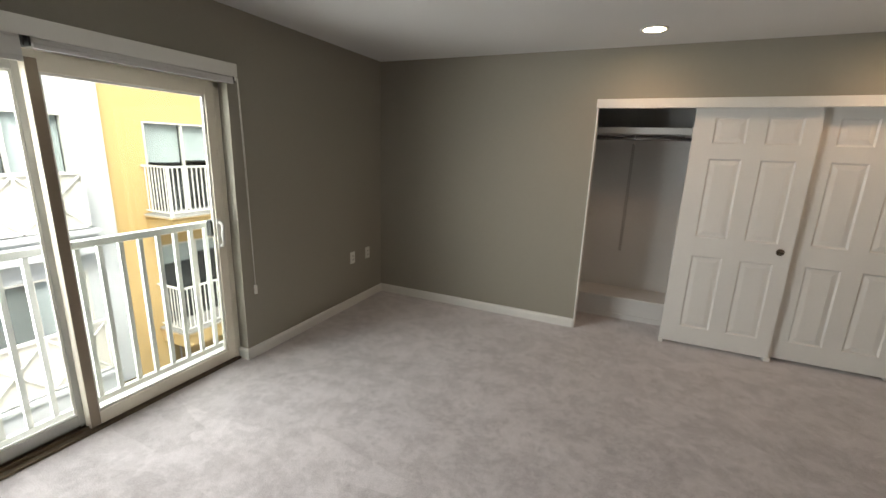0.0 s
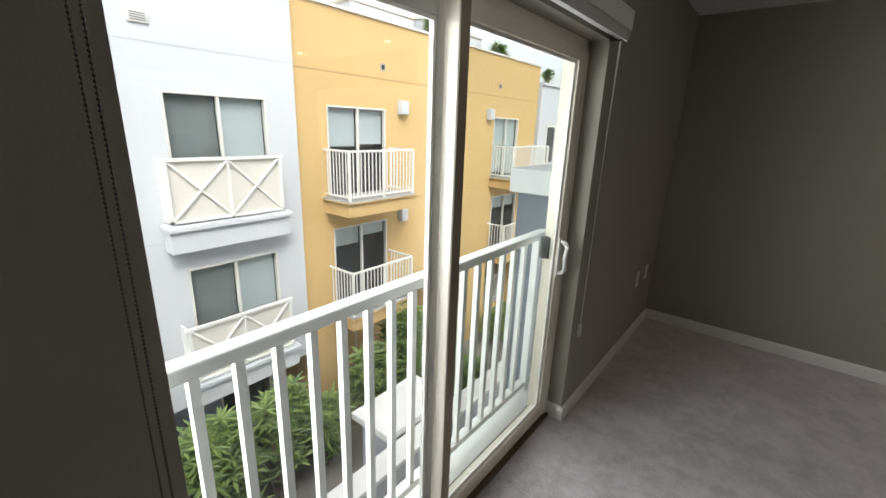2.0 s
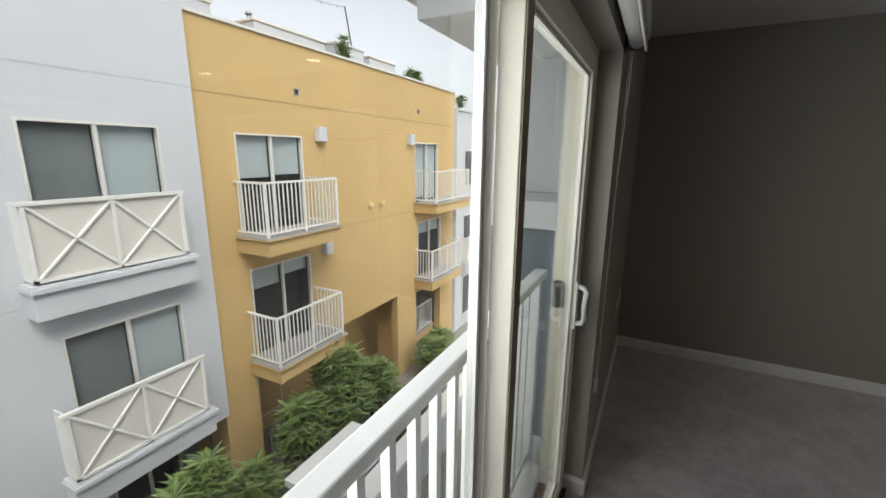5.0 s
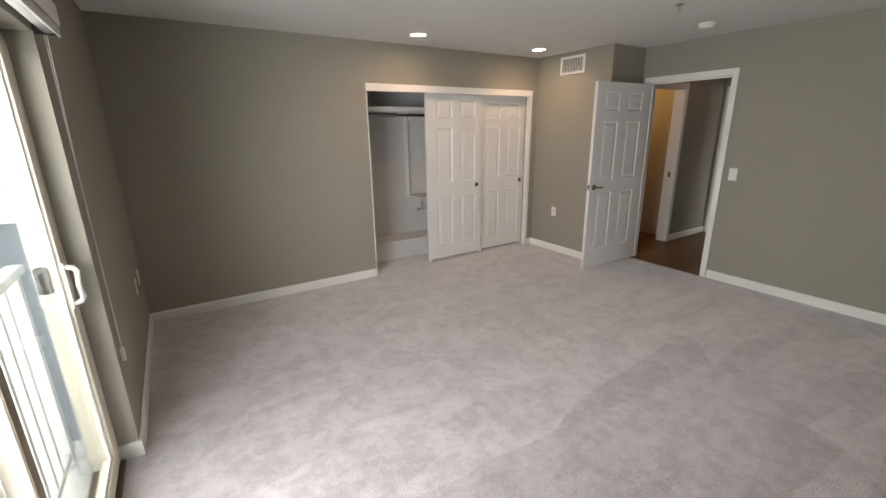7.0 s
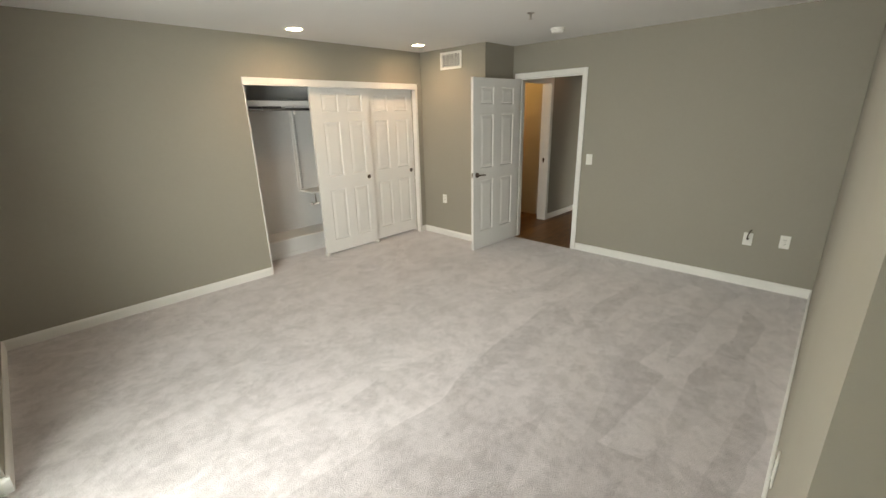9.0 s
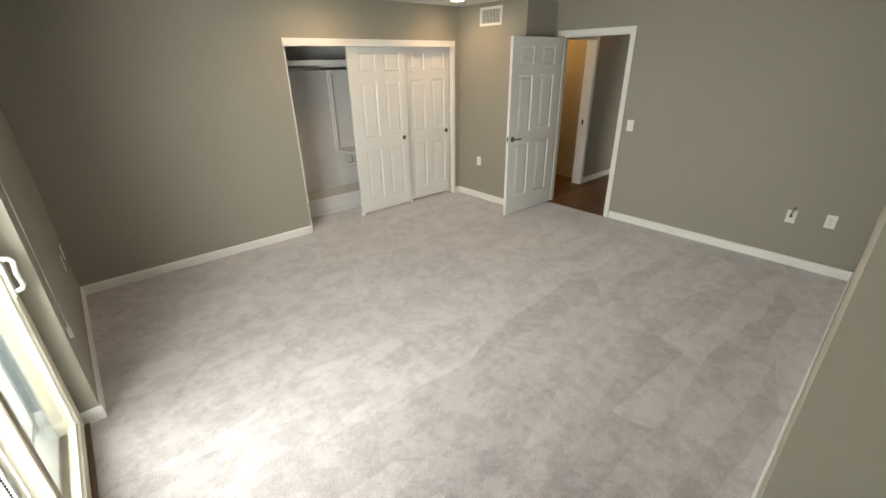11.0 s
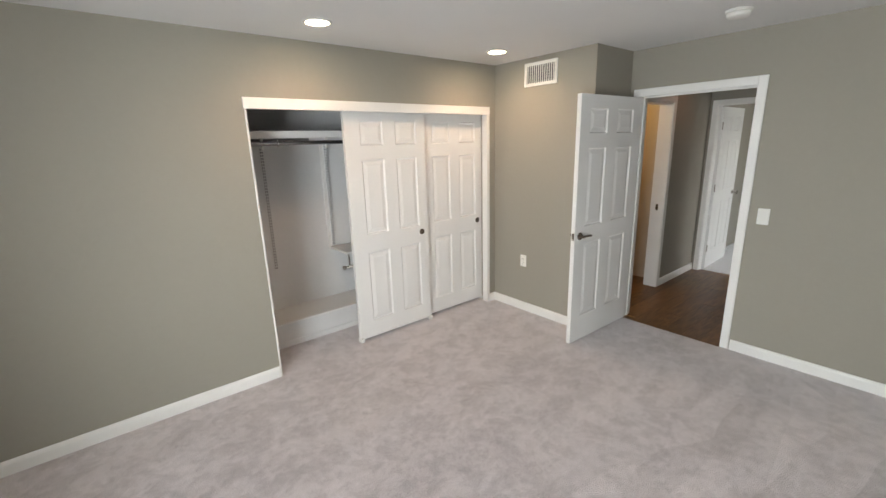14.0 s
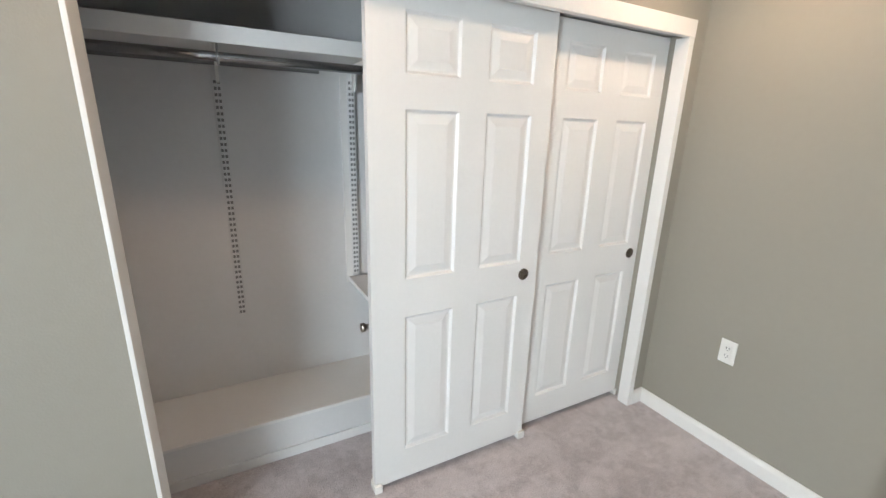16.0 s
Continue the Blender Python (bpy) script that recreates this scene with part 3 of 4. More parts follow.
for i in range(6):
    z = -0.06 + i * 0.024
    part("cross_slat", boxes((-0.15, 0.15, 0.002, 0.004, z - 0.002, z + 0.002)), M_STEEL, vent)


def downlight(x, y):
    d = thing("recessed_light", "lit recessed ceiling downlight with a white ring", "ceiling light", pose(x, y, H), group="recessed lights")
    ring = part("trim_ring", lathe([(0.088, -0.0005), (0.086, -0.006), (0.078, -0.009), (0.068, -0.006), (0.066, -0.0005)], 40), M_PLASTIC, d, smooth=True)
    part("lens", lathe([(0.066, -0.003), (0.066, -0.005), (0.001, -0.006)], 40), M_GLOW, d, "glowing warm lens")
    return d


downlight(0.105, 3.445)
downlight(1.66, 3.46)
smoke = thing("smoke_detector", "round white smoke detector on the ceiling", "smoke detector", pose(2.05, 1.87, H))
part("base", lathe([(0.07, 0), (0.07, -0.012), (0.066, -0.014)], 36), M_PLASTIC, smoke, smooth=True)
part("cover", lathe([(0.062, -0.012), (0.060, -0.034), (0.052, -0.043), (0.001, -0.046)], 36), M_PLASTIC, smoke, smooth=True)
spr = thing("fire_sprinkler", "small brass fire sprinkler head on the ceiling", "sprinkler", pose(1.27, 1.68, H))
part("escutcheon", lathe([(0.032, 0), (0.030, -0.005), (0.012, -0.008)], 24), M_NICKEL, spr, smooth=True)
part("body", lathe([(0.009, -0.006), (0.009, -0.025), (0.004, -0.04), (0.004, -0.045)], 16), M_NICKEL, spr, smooth=True)
part("deflector", lathe([(0.016, -0.045), (0.016, -0.047)], 16), M_NICKEL, spr)

# ---- sliding glass door ----
slider = thing("window_1", "cream vinyl sliding glass door with two clear panes", "sliding door", kind="structure")
FX0, FX1 = XW - 0.19, XW - 0.085
part("outer_frame", boxes((FX0, FX1, FY0, FY0 + 0.018, 0.0, OZ), (FX0, FX1, OY1 - 0.035, OY1, 0.0, OZ), (FX0, FX1, FY0, OY1, OZ - 0.035, OZ)), M_VINYL, slider)
part("sill_track", boxes((FX0, FX1 + 0.02, OY0 + 0.002, OY1 - 0.002, 0.0, 0.014), (FX0 + 0.038, FX0 + 0.042, FY0 + 0.035, OY1 - 0.035, 0.014, 0.032), (FX1 - 0.024, FX1 - 0.020, OY0 + 0.035, OY1 - 0.035, 0.014, 0.032)), M_TRACK, slider, "bronze metal sill track")


def sash(y0, y1, x, stile0, stile1, label, d, mat, glass):
    s = part("sash", boxes((x - d, x + d, y0, y0 + stile0, 0.02, OZ - 0.03), (x - d, x + d, y1 - stile1, y1, 0.02, OZ - 0.03),
                           (x - d, x + d, y0 + stile0, y1 - stile1, 0.02, 0.095), (x - d, x + d, y0 + stile0, y1 - stile1, OZ - 0.09, OZ - 0.03), bevel=0.003), mat, slider, label)
    g = part("glazing_bead", boxes((x + 0.004, x + 0.012, y0 + stile0, y0 + stile0 + 0.012, 0.095, OZ - 0.09), (x + 0.004, x + 0.012, y1 - stile1 - 0.012, y1 - stile1, 0.095, OZ - 0.09),
                                   (x + 0.004, x + 0.012, y0 + stile0 + 0.012, y1 - stile1 - 0.012, 0.095, 0.107), (x + 0.004, x + 0.012, y0 + stile0 + 0.012, y1 - stile1 - 0.012, OZ - 0.102, OZ - 0.09)), M_PLASTIC, s)
    p = part("pane", boxes((x - 0.003, x + 0.001, y0 + stile0 - 0.004, y1 - stile1 + 0.004, 0.09, OZ - 0.085)), glass, s, "clear glass pane")
    p.visible_shadow = False
    return s


sash(FY0 + 0.018, 1.15, FX0 + 0.026, 0.055, 0.048, "fixed grey-white vinyl sash", 0.016, M_VINYLOUT, M_GLASS)
inner = sash(1.124, OY1 - 0.036, FX1 - 0.027, 0.05, 0.062, "sliding cream vinyl sash", 0.026, M_VINYL, M_DIMGLASS)
hx = FX1 + 0.001
part("interlock", boxes((FX1 - 0.0008, FX1 + 0.002, 1.127, 1.172, 0.024, OZ - 0.034)), M_BROWN, inner, "dark brown interlock strip")
part("weather_strip", boxes((FX0 + 0.0422, FX0 + 0.045, FY0 + 0.02, FY0 + 0.07, 0.024, OZ - 0.034)), M_BROWN, slider, "dark brown weather strip")
part("handle", path_tube([(hx, 2.012, 0.885), (hx + 0.03, 2.012, 0.892), (hx + 0.04, 2.012, 0.91), (hx + 0.034, 2.012, 0.965), (hx + 0.04, 2.012, 1.025), (hx + 0.03, 2.012, 1.043), (hx, 2.012, 1.05)], 0.011, 12), M_PLASTIC, slider, "white plastic pull handle", True)
part("handle_plate", boxes((hx - 0.002, hx + 0.006, 1.995, 2.029, 0.865, 1.07), bevel=0.002), M_PLASTIC, slider)
part("outer_latch", boxes((FX1 - 0.09, FX1 - 0.0435, 1.985, 2.03, 0.95, 1.06), bevel=0.006), M_BLACK, slider, "black outside pull")

# ---- roller shades and valance ----
val = thing("shade_valance", "long off-white shade valance above the glass door", "valance")
part("fascia", boxes((XW + 0.078, XW + 0.084, 0.16, 2.115, 1.988, 2.066), bevel=0.002), M_PLASTIC, val)
part("top_board", boxes((XW, XW + 0.078, 0.16, 2.115, 2.06, 2.066)), M_PLASTIC, val)
part("end_plate", boxes((XW + 0.001, XW + 0.078, 2.105, 2.111, 1.968, 2.06)), M_PLASTIC, val)
part("end_plate", boxes((XW + 0.001, XW + 0.078, 0.164, 0.170, 1.968, 2.06)), M_PLASTIC, val)


def roller_shade(y0, y1, r, z, drop, label):
    s = thing("roller_shade", label, "window shade", group="roller shades")
    part("roll", tube((XW + 0.047, y0, z), (XW + 0.047, y1, z), r, 28), M_SHADE, s, smooth=True)
    part("cloth", boxes((XW + 0.047 + r - 0.002, XW + 0.047 + r - 0.0005, y0, y1, z - drop, z)), M_SHADE, s)
    part("hem_bar", boxes((XW + 0.043 + r, XW + 0.052 + r, y0, y1, z - drop - 0.022, z - drop), bevel=0.003), M_SHADE, s)
    for y in (y0 - 0.012, y1 + 0.004):
        part("bracket", boxes((XW + 0.002, XW + 0.075, y, y + 0.008, z - 0.035, z + 0.04)), M_BLACK, s)
    return s


roller_shade(1.10, 2.085, 0.030, 1.985, 0.02, "rolled-up off-white roller shade above the sliding sash")
roller_shade(0.20, 1.06, 0.030, 1.985, 0.08, "rolled-up off-white roller shade above the fixed sash")


def bead_chain(y, xs, z0, z1, label):
    """Two strands of beads that hang from the roller and meet in a loop below."""
    c = thing("bead_chain", label, "shade chain")
    mid, half = sum(xs) / 2, abs(xs[1] - xs[0]) / 2
    for x in xs:
        bm = bmesh.new()
        for i in range(int((z1 - z0) / 0.0062)):
            bmesh.ops.create_icosphere(bm, subdivisions=1, radius=0.0023, matrix=Matrix.Translation((x, y, z0 + i * 0.0062)))
        add_tube(bm, (x, y, z0), (x, y, z1), 0.0007, 5)
        tagged(part("bead_string", bm, M_CHAIN, c), kind="stuff")
    loop = [(mid + half * math.cos(a), y, z0 - half * math.sin(a)) for a in [math.pi * k / 14 for k in range(15)]]
    part("chain_loop", path_tube(loop, 0.0019, 6), M_CHAIN, c)
    return c


bead_chain(0.235, (XW + 0.034, XW + 0.090), 0.55, 1.985, "dark metal bead chain loop hanging beside the shade")
cord = thing("cord_loop", "thin white shade cord loop held to the wall", "cord loop")
part("cord", path_tube([(XW + 0.02, 2.17, 1.99), (XW + 0.012, 2.19, 1.4), (XW + 0.008, 2.20, 0.55)], 0.0022, 6), M_PLASTIC, cord)
part("return_cord", path_tube([(XW + 0.03, 2.155, 1.99), (XW + 0.016, 2.178, 1.4), (XW + 0.012, 2.195, 0.55)], 0.0022, 6), M_PLASTIC, cord)
part("tensioner", boxes((XW, XW + 0.018, 2.188, 2.208, 0.49, 0.56), bevel=0.003), M_PLASTIC, cord)

# ---- hallway, bathroom glimpse and far room ----
HY, HX = 2.90, 4.78
hall = tagged(part("floor_hall", boxes((2.66, 2.75, 1.886, 2.729, -0.12, -0.012), (2.75, HX + 0.06, 1.60, 4.7, -0.12, -0.012)), M_PLANK), "dark brown wood plank hallway floor", "floor", kind="structure")
structure("wall_hall_north", boxes((XE + 0.12, 2.94, HY, HY + 0.13, 0, H), (3.76, HX, HY, HY + 0.13, 0, H), (2.94, 3.76, HY, HY + 0.13, 2.06, H)), M_WALL, "greige hallway wall with the bathroom doorway", "wall")
structure("wall_hall_south", boxes((XE + 0.12, HX, 1.60, 1.72, 0, H)), M_WALL, "greige hallway wall", "wall")
structure("wall_hall_end", boxes((HX, HX + 0.12, 0.0, 1.98, 0, H), (HX, HX + 0.12, 2.83, 4.7, 0, H), (HX, HX + 0.12, 1.98, 2.83, 2.06, H)), M_WALL, "greige hallway end wall with a doorway", "wall")
bj = thing("door_2", "white painted jamb and casing of the bathroom doorway", "door casing", kind="structure")
part("jamb", boxes((3.74, 3.76, HY - 0.004, HY + 0.134, 0, 2.05), (2.94, 2.96, HY - 0.004, HY + 0.134, 0, 2.05), (2.96, 3.74, HY - 0.004, HY + 0.134, 2.03, 2.05)), M_TRIM, bj)
part("casing_board", boxes((3.745, 3.81, HY - 0.016, HY, 0, 2.11), bevel=0.004), M_TRIM, bj)
part("casing_board", boxes((2.89, 2.955, HY - 0.016, HY, 0, 2.11), bevel=0.004), M_TRIM, bj)
part("casing_head", boxes((2.955, 3.745, HY - 0.016, HY, 2.045, 2.11), bevel=0.004), M_TRIM, bj)
part("strike_plate", boxes((3.737, 3.741, HY + 0.05, HY + 0.075, 0.90, 0.97)), M_NICKEL, bj)
baseboard_run((3.81, HY), (HX, HY), (0, -1))
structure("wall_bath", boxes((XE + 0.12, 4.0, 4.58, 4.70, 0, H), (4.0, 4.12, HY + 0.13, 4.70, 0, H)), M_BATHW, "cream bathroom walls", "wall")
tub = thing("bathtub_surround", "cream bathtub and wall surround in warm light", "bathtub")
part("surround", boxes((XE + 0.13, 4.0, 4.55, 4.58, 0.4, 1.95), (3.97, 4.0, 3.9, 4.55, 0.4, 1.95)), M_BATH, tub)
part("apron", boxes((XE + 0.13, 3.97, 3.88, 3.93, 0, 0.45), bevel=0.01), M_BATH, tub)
bl = bpy.data.lights.new("bath_lamp", "POINT")
bl.energy, bl.color, bl.shadow_soft_size = 1.0, (1.0, 0.6, 0.22), 0.1
new("bath_lamp", bl).location = (3.3, 3.7, 2.2)
j3 = thing("door_3", "white painted casing of the doorway at the hallway end", "door casing", kind="structure")
part("jamb", boxes((HX - 0.004, HX + 0.124, 1.98, 2.00, 0, 2.04), (HX - 0.004, HX + 0.124, 2.81, 2.83, 0, 2.04), (HX - 0.004, HX + 0.124, 1.98, 2.83, 2.04, 2.06)), M_TRIM, j3)
casing_side(HX, -1, 2.00, 2.81, 2.04, j3)
structure("floor_far_room", boxes((HX + 0.06, 7.62, 0.0, 3.1, -0.12, 0)), M_CARPET2, "pale carpet in the far room", "carpet")
structure("wall_far_east", boxes((7.5, 7.62, 0.0, 3.1, 0, H)), M_WALL, "greige far room wall", "wall")
structure("wall_far_north", boxes((HX + 0.12, 7.5, 2.98, 3.10, 0, H)), M_WALL, "greige far room side wall", "wall")
structure("wall_far_south", boxes((HX + 0.12, 5.2, -0.12, 0.0, 0, H), (6.9, 7.62, -0.12, 0.0, 0, H), (5.2, 6.9, -0.12, 0, 2.0, H), (5.2, 6.9, -0.12, 0, 0, 0.4)), M_WALL, "greige far room wall with a window opening", "wall")
area_lamp("far_window_skylight", pose(6.05, -0.05, 1.2, 90, 0, 0), 1.6, 1.5, 0.4, (0.9, 0.96, 1.0))
baseboard_run((7.5, 0.0), (7.5, 2.98), (-1, 0))
fd = thing("far_room_door", "white six-panel door standing open into the far room", "door", pose(HX + 0.10, 2.795, 0.012, 0, 0, 1.5))
six_panel_leaf(fd, 0.80, 2.018, 0.035, ((0.12, 0.345), (0.455, 0.68)), ((0.22, 0.86), (1.0, 1.62), (1.73, 1.92)))
knob = part("knob", lathe([(0.03, 0), (0.028, 0.008), (0.012, 0.012), (0.012, 0.03), (0.027, 0.045), (0.026, 0.062), (0.001, 0.07)], 20), M_NICKEL, fd, "nickel door knob", True)
knob.matrix_basis = pose(0.73, -0.0175, 0.93, 90, 0, 0)
for hz in (0.22, 1.0, 1.75):
    part("hinge", tube((-0.004, -0.02, hz), (-0.004, -0.02, hz + 0.09), 0.007), M_NICKEL, fd, smooth=True)
j4 = thing("door_4", "white casing of a side door in the far room", "door casing", kind="structure")
part("casing_board", boxes((6.85, 6.95, 2.962, 2.98, 0, 2.1), bevel=0.004), M_TRIM, j4)
wall_plate("outlet", pose(7.5, 2.38, 0.50, 0, 0, 90), "white outlet on the far room wall", "outlet")

# ---- outside: own railing and neighbouring balcony ----
rail = thing("balcony_railing", "white painted metal guard railing outside the glass door", "railing")
RX = -2.66
part("top_rail", boxes((RX - 0.03, RX + 0.03, 0.05, 2.30, 0.983, 1.025), bevel=0.006), M_WHITERAIL, rail)
part("bottom_rail", boxes((RX - 0.018, RX + 0.018, 0.05, 2.30, 0.035, 0.07), bevel=0.004), M_WHITERAIL, rail)
bal_bm = boxes((-0.0125, 0.0125, -0.0125, 0.0125, 0.07, 0.983))
bal_me = bpy.data.meshes.new("baluster")
bal_bm.to_mesh(bal_me)
bal_bm.free()
bal_me.materials.append(M_WHITERAIL)
for i in range(19):
    shared("baluster", bal_me, rail, pose(RX, 0.073 + i * 0.1105, 0))
part("post", boxes((RX - 0.022, RX + 0.022, 2.20, 2.244, 0.0, 0.983), bevel=0.003), M_WHITERAIL, rail)
own = thing("own_facade", "white stucco outside face of the building", "facade", kind="structure")
part("wall", boxes((-2.565, XW - 0.191, -6, FY0 - 0.001, -5.7, 5), (-2.565, XW - 0.191, OY1 + 0.001, 8, -5.7, 5), (-2.565, XW - 0.191, FY0, OY1, OZ + 0.001, 5), (-2.565, XW - 0.191, FY0, OY1, -5.7, -0.13)), M_WSTUCCO, own)
part("ledge", boxes((-2.75, -2.565, 0.0, 2.45, -0.10, -0.02), bevel=0.006), M_CAP, own, "white ledge under the railing")
nb = thing("neighbour_balcony", "blue-grey stucco balcony box with a white cap", "balcony")
part("parapet", boxes((-3.12, -2.566, 2.80, 5.2, -0.6, 1.14)), M_GSTUCCO, nb)
part("cap", boxes((-3.17, -2.566, 2.75, 5.25, 1.14, 1.31), bevel=0.008), M_CAP, nb, "white cap of the parapet")
part("column", boxes((-3.08, -2.566, 3.3, 3.7, 1.31, 2.45), bevel=0.02), M_CAP, nb, "white column")
part("canopy", boxes((-3.75, -2.566, 2.95, 6.2, 2.45, 2.62), (-3.9, -2.566, 2.80, 6.4, 2.62, 3.3), bevel=0.01), M_CAP, nb, "white stepped canopy over the balcony")

# ---- outside: ground and courtyard ----
GZ = -5.7
structure("ground", boxes((-400, 400, -400, 400, GZ - 0.5, GZ)), M_PAVE, "grey paved ground of the courtyard", "ground")
pw = thing("patio_wall", "low patio wall with a bright white cap", "wall")
part("wall", boxes((-6.44, -6.24, -3, 14, GZ, -4.58)), M_WSTUCCO, pw)
part("cap", boxes((-6.58, -6.12, -3, 14, -4.58, -4.48), bevel=0.01), M_CAP, pw, "bright white cap")
blk = thing("patio_pier", "broad white patio pier with an overhanging slab", "pier")
part("body", boxes((-7.58, -6.72, 5.0, 6.62, GZ, -4.46)), M_WSTUCCO, blk)
part("slab", boxes((-7.74, -6.6, 4.84, 6.79, -4.46, -4.3), bevel=0.012), M_CAP, blk, "bright white slab")


# ---- outside: facing buildings ----
def facade_window(b, x, y0, y1, z0, z1, blind=0.5, label="", screen=False):
    """A two-light slider in a wall that faces +x; frame proud by 1 cm."""
    f = 0.036
    w = part("window", boxes((x - 0.08, x + 0.015, y0, y0 + f, z0, z1), (x - 0.08, x + 0.015, y1 - f, y1, z0, z1), (x - 0.08, x + 0.015, y0 + f, y1 - f, z1 - f, z1), (x - 0.08, x + 0.015, y0 + f, y1 - f, z0, z0 + f)), M_FRAMEOUT, b, label)
    ym = (y0 + y1) / 2
    part("mullion", boxes((x - 0.06, x + 0.005, ym - 0.024, ym + 0.024, z0 + f, z1 - f)), M_FRAMEOUT, w)
    for a, c in ((y0 + f, ym - 0.024), (ym + 0.024, y1 - f)):
        part("pane", boxes((x - 0.05, x - 0.045, a, c, z0 + f, z1 - f)), M_OUTGLASS, w)
    # shallow near-black box paints the unlit room's shade behind the glass
    part("room_back", boxes((x - 0.45, x - 0.44, y0, y1, z0, z1), (x - 0.44, x - 0.085, y0, y0 + 0.01, z0, z1), (x - 0.44, x - 0.085, y1 - 0.01, y1, z0, z1), (x - 0.44, x - 0.085, y0, y1, z1 - 0.01, z1)), M_INSHADE, w)
    for (a, c), k in zip(((y0 + f, ym - 0.02), (ym + 0.02, y1 - f)), blind if isinstance(blind, tuple) else (blind, blind)):
        if k > 0:
            part("blind", boxes((x - 0.12, x - 0.115, a, c, z1 - f - k * (z1 - z0 - 2 * f), z1 - f)), M_SCREEN if screen and a < ym - 0.1 else M_BLIND, w)
    return w


def wall_with_holes(x0, x1, y0, y1, z0, z1, holes):
    """A wall slab with square openings, as boxes between sorted cuts."""
    bm = bmesh.new()
    ys = sorted({y0, y1, *[h[0] for h in holes], *[h[1] for h in holes]})
    zs = sorted({z0, z1, *[h[2] for h in holes], *[h[3] for h in holes]})
    for a, b in zip(ys, ys[1:]):
        run = None
        for c, d in zip(zs, zs[1:]):
            my, mz = (a + b) / 2, (c + d) / 2
            solid = not any(h[0] < my < h[1] and h[2] < mz < h[3] for h in holes)
            if solid:
                run = (run[0], d) if run else (c, d)
            if (not solid or d == zs[-1]) and run:
                add_box(bm, x0, x1, a, b, run[0], run[1])
                run = None
    return bm


def x_balcony(b, x, y0, y1, z0, z1):
    """Shallow balcony front: pale panel behind two crossed bays."""
    p = part("balcony", boxes((x, x + 0.30, y0 - 0.04, y1 + 0.10, z0 - 0.49, z0 - 0.13), (x, x + 0.36, y0 - 0.07, y1 + 0.14, z0 - 0.13, z0 - 0.06), (x, x + 0.33, y0 - 0.055, y1 + 0.12, z0 - 0.06, z0 - 0.03), bevel=0.008), M_WSTUCCO, b, "white balcony with a crossed-bar guard")
    fx = x + 0.30
    part("infill", boxes((fx - 0.03, fx - 0.015, y0 + 0.03, y1 - 0.03, z0, z1 - 0.03)), M_PANELW, p)
    ym = (y0 + y1) / 2
    bm = boxes((fx - 0.03, fx + 0.03, y0 - 0.05, y1 + 0.03, z1 - 0.05, z1), (fx - 0.02, fx + 0.02, y0, y1, z0, z0 + 0.04),
               (fx - 0.02, fx + 0.02, y0, y0 + 0.045, z0, z1 - 0.05), (fx - 0.02, fx + 0.02, y1 - 0.045, y1, z0, z1 - 0.05), (fx - 0.02, fx + 0.02, ym - 0.02, ym + 0.02, z0, z1 - 0.05))
    part("guard_frame", bm, M_WHITERAIL, p)
    for a, c in ((y0 + 0.04, ym), (ym, y1 - 0.04)):
        for s, t in ((z0 + 0.03, z1 - 0.05), (z1 - 0.05, z0 + 0.03)):
            part("cross_bar", tube((fx + 0.004, a, s), (fx + 0.004, c, t), 0.022, 6), M_WHITERAIL, p)
    part("side_panel", boxes((x, fx - 0.03, y0, y0 + 0.03, z0, z1 - 0.02)), M_WHITERAIL, p)
    return p


white = thing("white_apartment_building", "white stucco apartment building with crossed balcony guards", "building")
WX = -9.10
wh = [(2.57, 4.23, -0.05, 1.97), (2.60, 4.22, -2.95, -0.87), (-0.38, 0.69, -2.10, -1.10)]
part("wall", wall_with_holes(WX - 0.2, WX, -14, 4.83, -3.4, 4.75, wh), M_WSTUCCO, white)
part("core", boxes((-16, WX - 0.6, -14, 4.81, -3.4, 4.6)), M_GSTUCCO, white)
part("underside", boxes((WX - 1.3, WX - 0.2, -14, 4.81, -3.4, -3.25)), M_WSTUCCO, white)
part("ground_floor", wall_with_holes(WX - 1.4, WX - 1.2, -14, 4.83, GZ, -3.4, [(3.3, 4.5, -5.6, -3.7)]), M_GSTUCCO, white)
part("parapet_cap", boxes((WX - 0.25, WX + 0.04, -14, 4.86, 4.75, 4.82)), M_WSTUCCO, white)
part("reveal_line", boxes((WX - 0.004, WX + 0.003, -14, 4.83, 2.60, 2.62)), M_WJOINT, white)
part("reveal_line", boxes((WX - 0.004, WX + 0.003, -14, 2.28, -0.37, -0.352)), M_WJOINT, white)
for jy in (-3.7, -1.15, 1.39):
    part("joint_line", boxes((WX - 0.004, WX + 0.0015, jy, jy + 0.012, -3.4, 4.75)), M_WJOINT, white)
facade_window(white, WX, 2.57, 4.23, -0.05, 1.97, (0.95, 0.95), screen=True)
facade_window(white, WX, 2.60, 4.22, -2.95, -0.87, (0.95, 0.95), screen=True)
facade_window(white, WX, -0.38, 0.69, -2.10, -1.10, 0.8)
facade_window(white, WX - 1.2, 3.3, 4.5, -5.6, -3.7, 0.2)
fv = part("facade_vent", boxes((WX, WX + 0.03, 2.30, 2.56, 2.84, 3.0), bevel=0.006), M_FRAMEOUT, white, "small grey wall vent")
part("vent_slots", boxes(*[(WX + 0.03, WX + 0.034, 2.33, 2.53, 2.865 + 0.03 * i, 2.88 + 0.03 * i) for i in range(4)]), M_SLOT, fv)
x_balcony(white, WX, 2.37, 4.27, -0.01, 0.99)
x_balcony(white, WX, 2.37, 4.27, -2.83, -1.80)


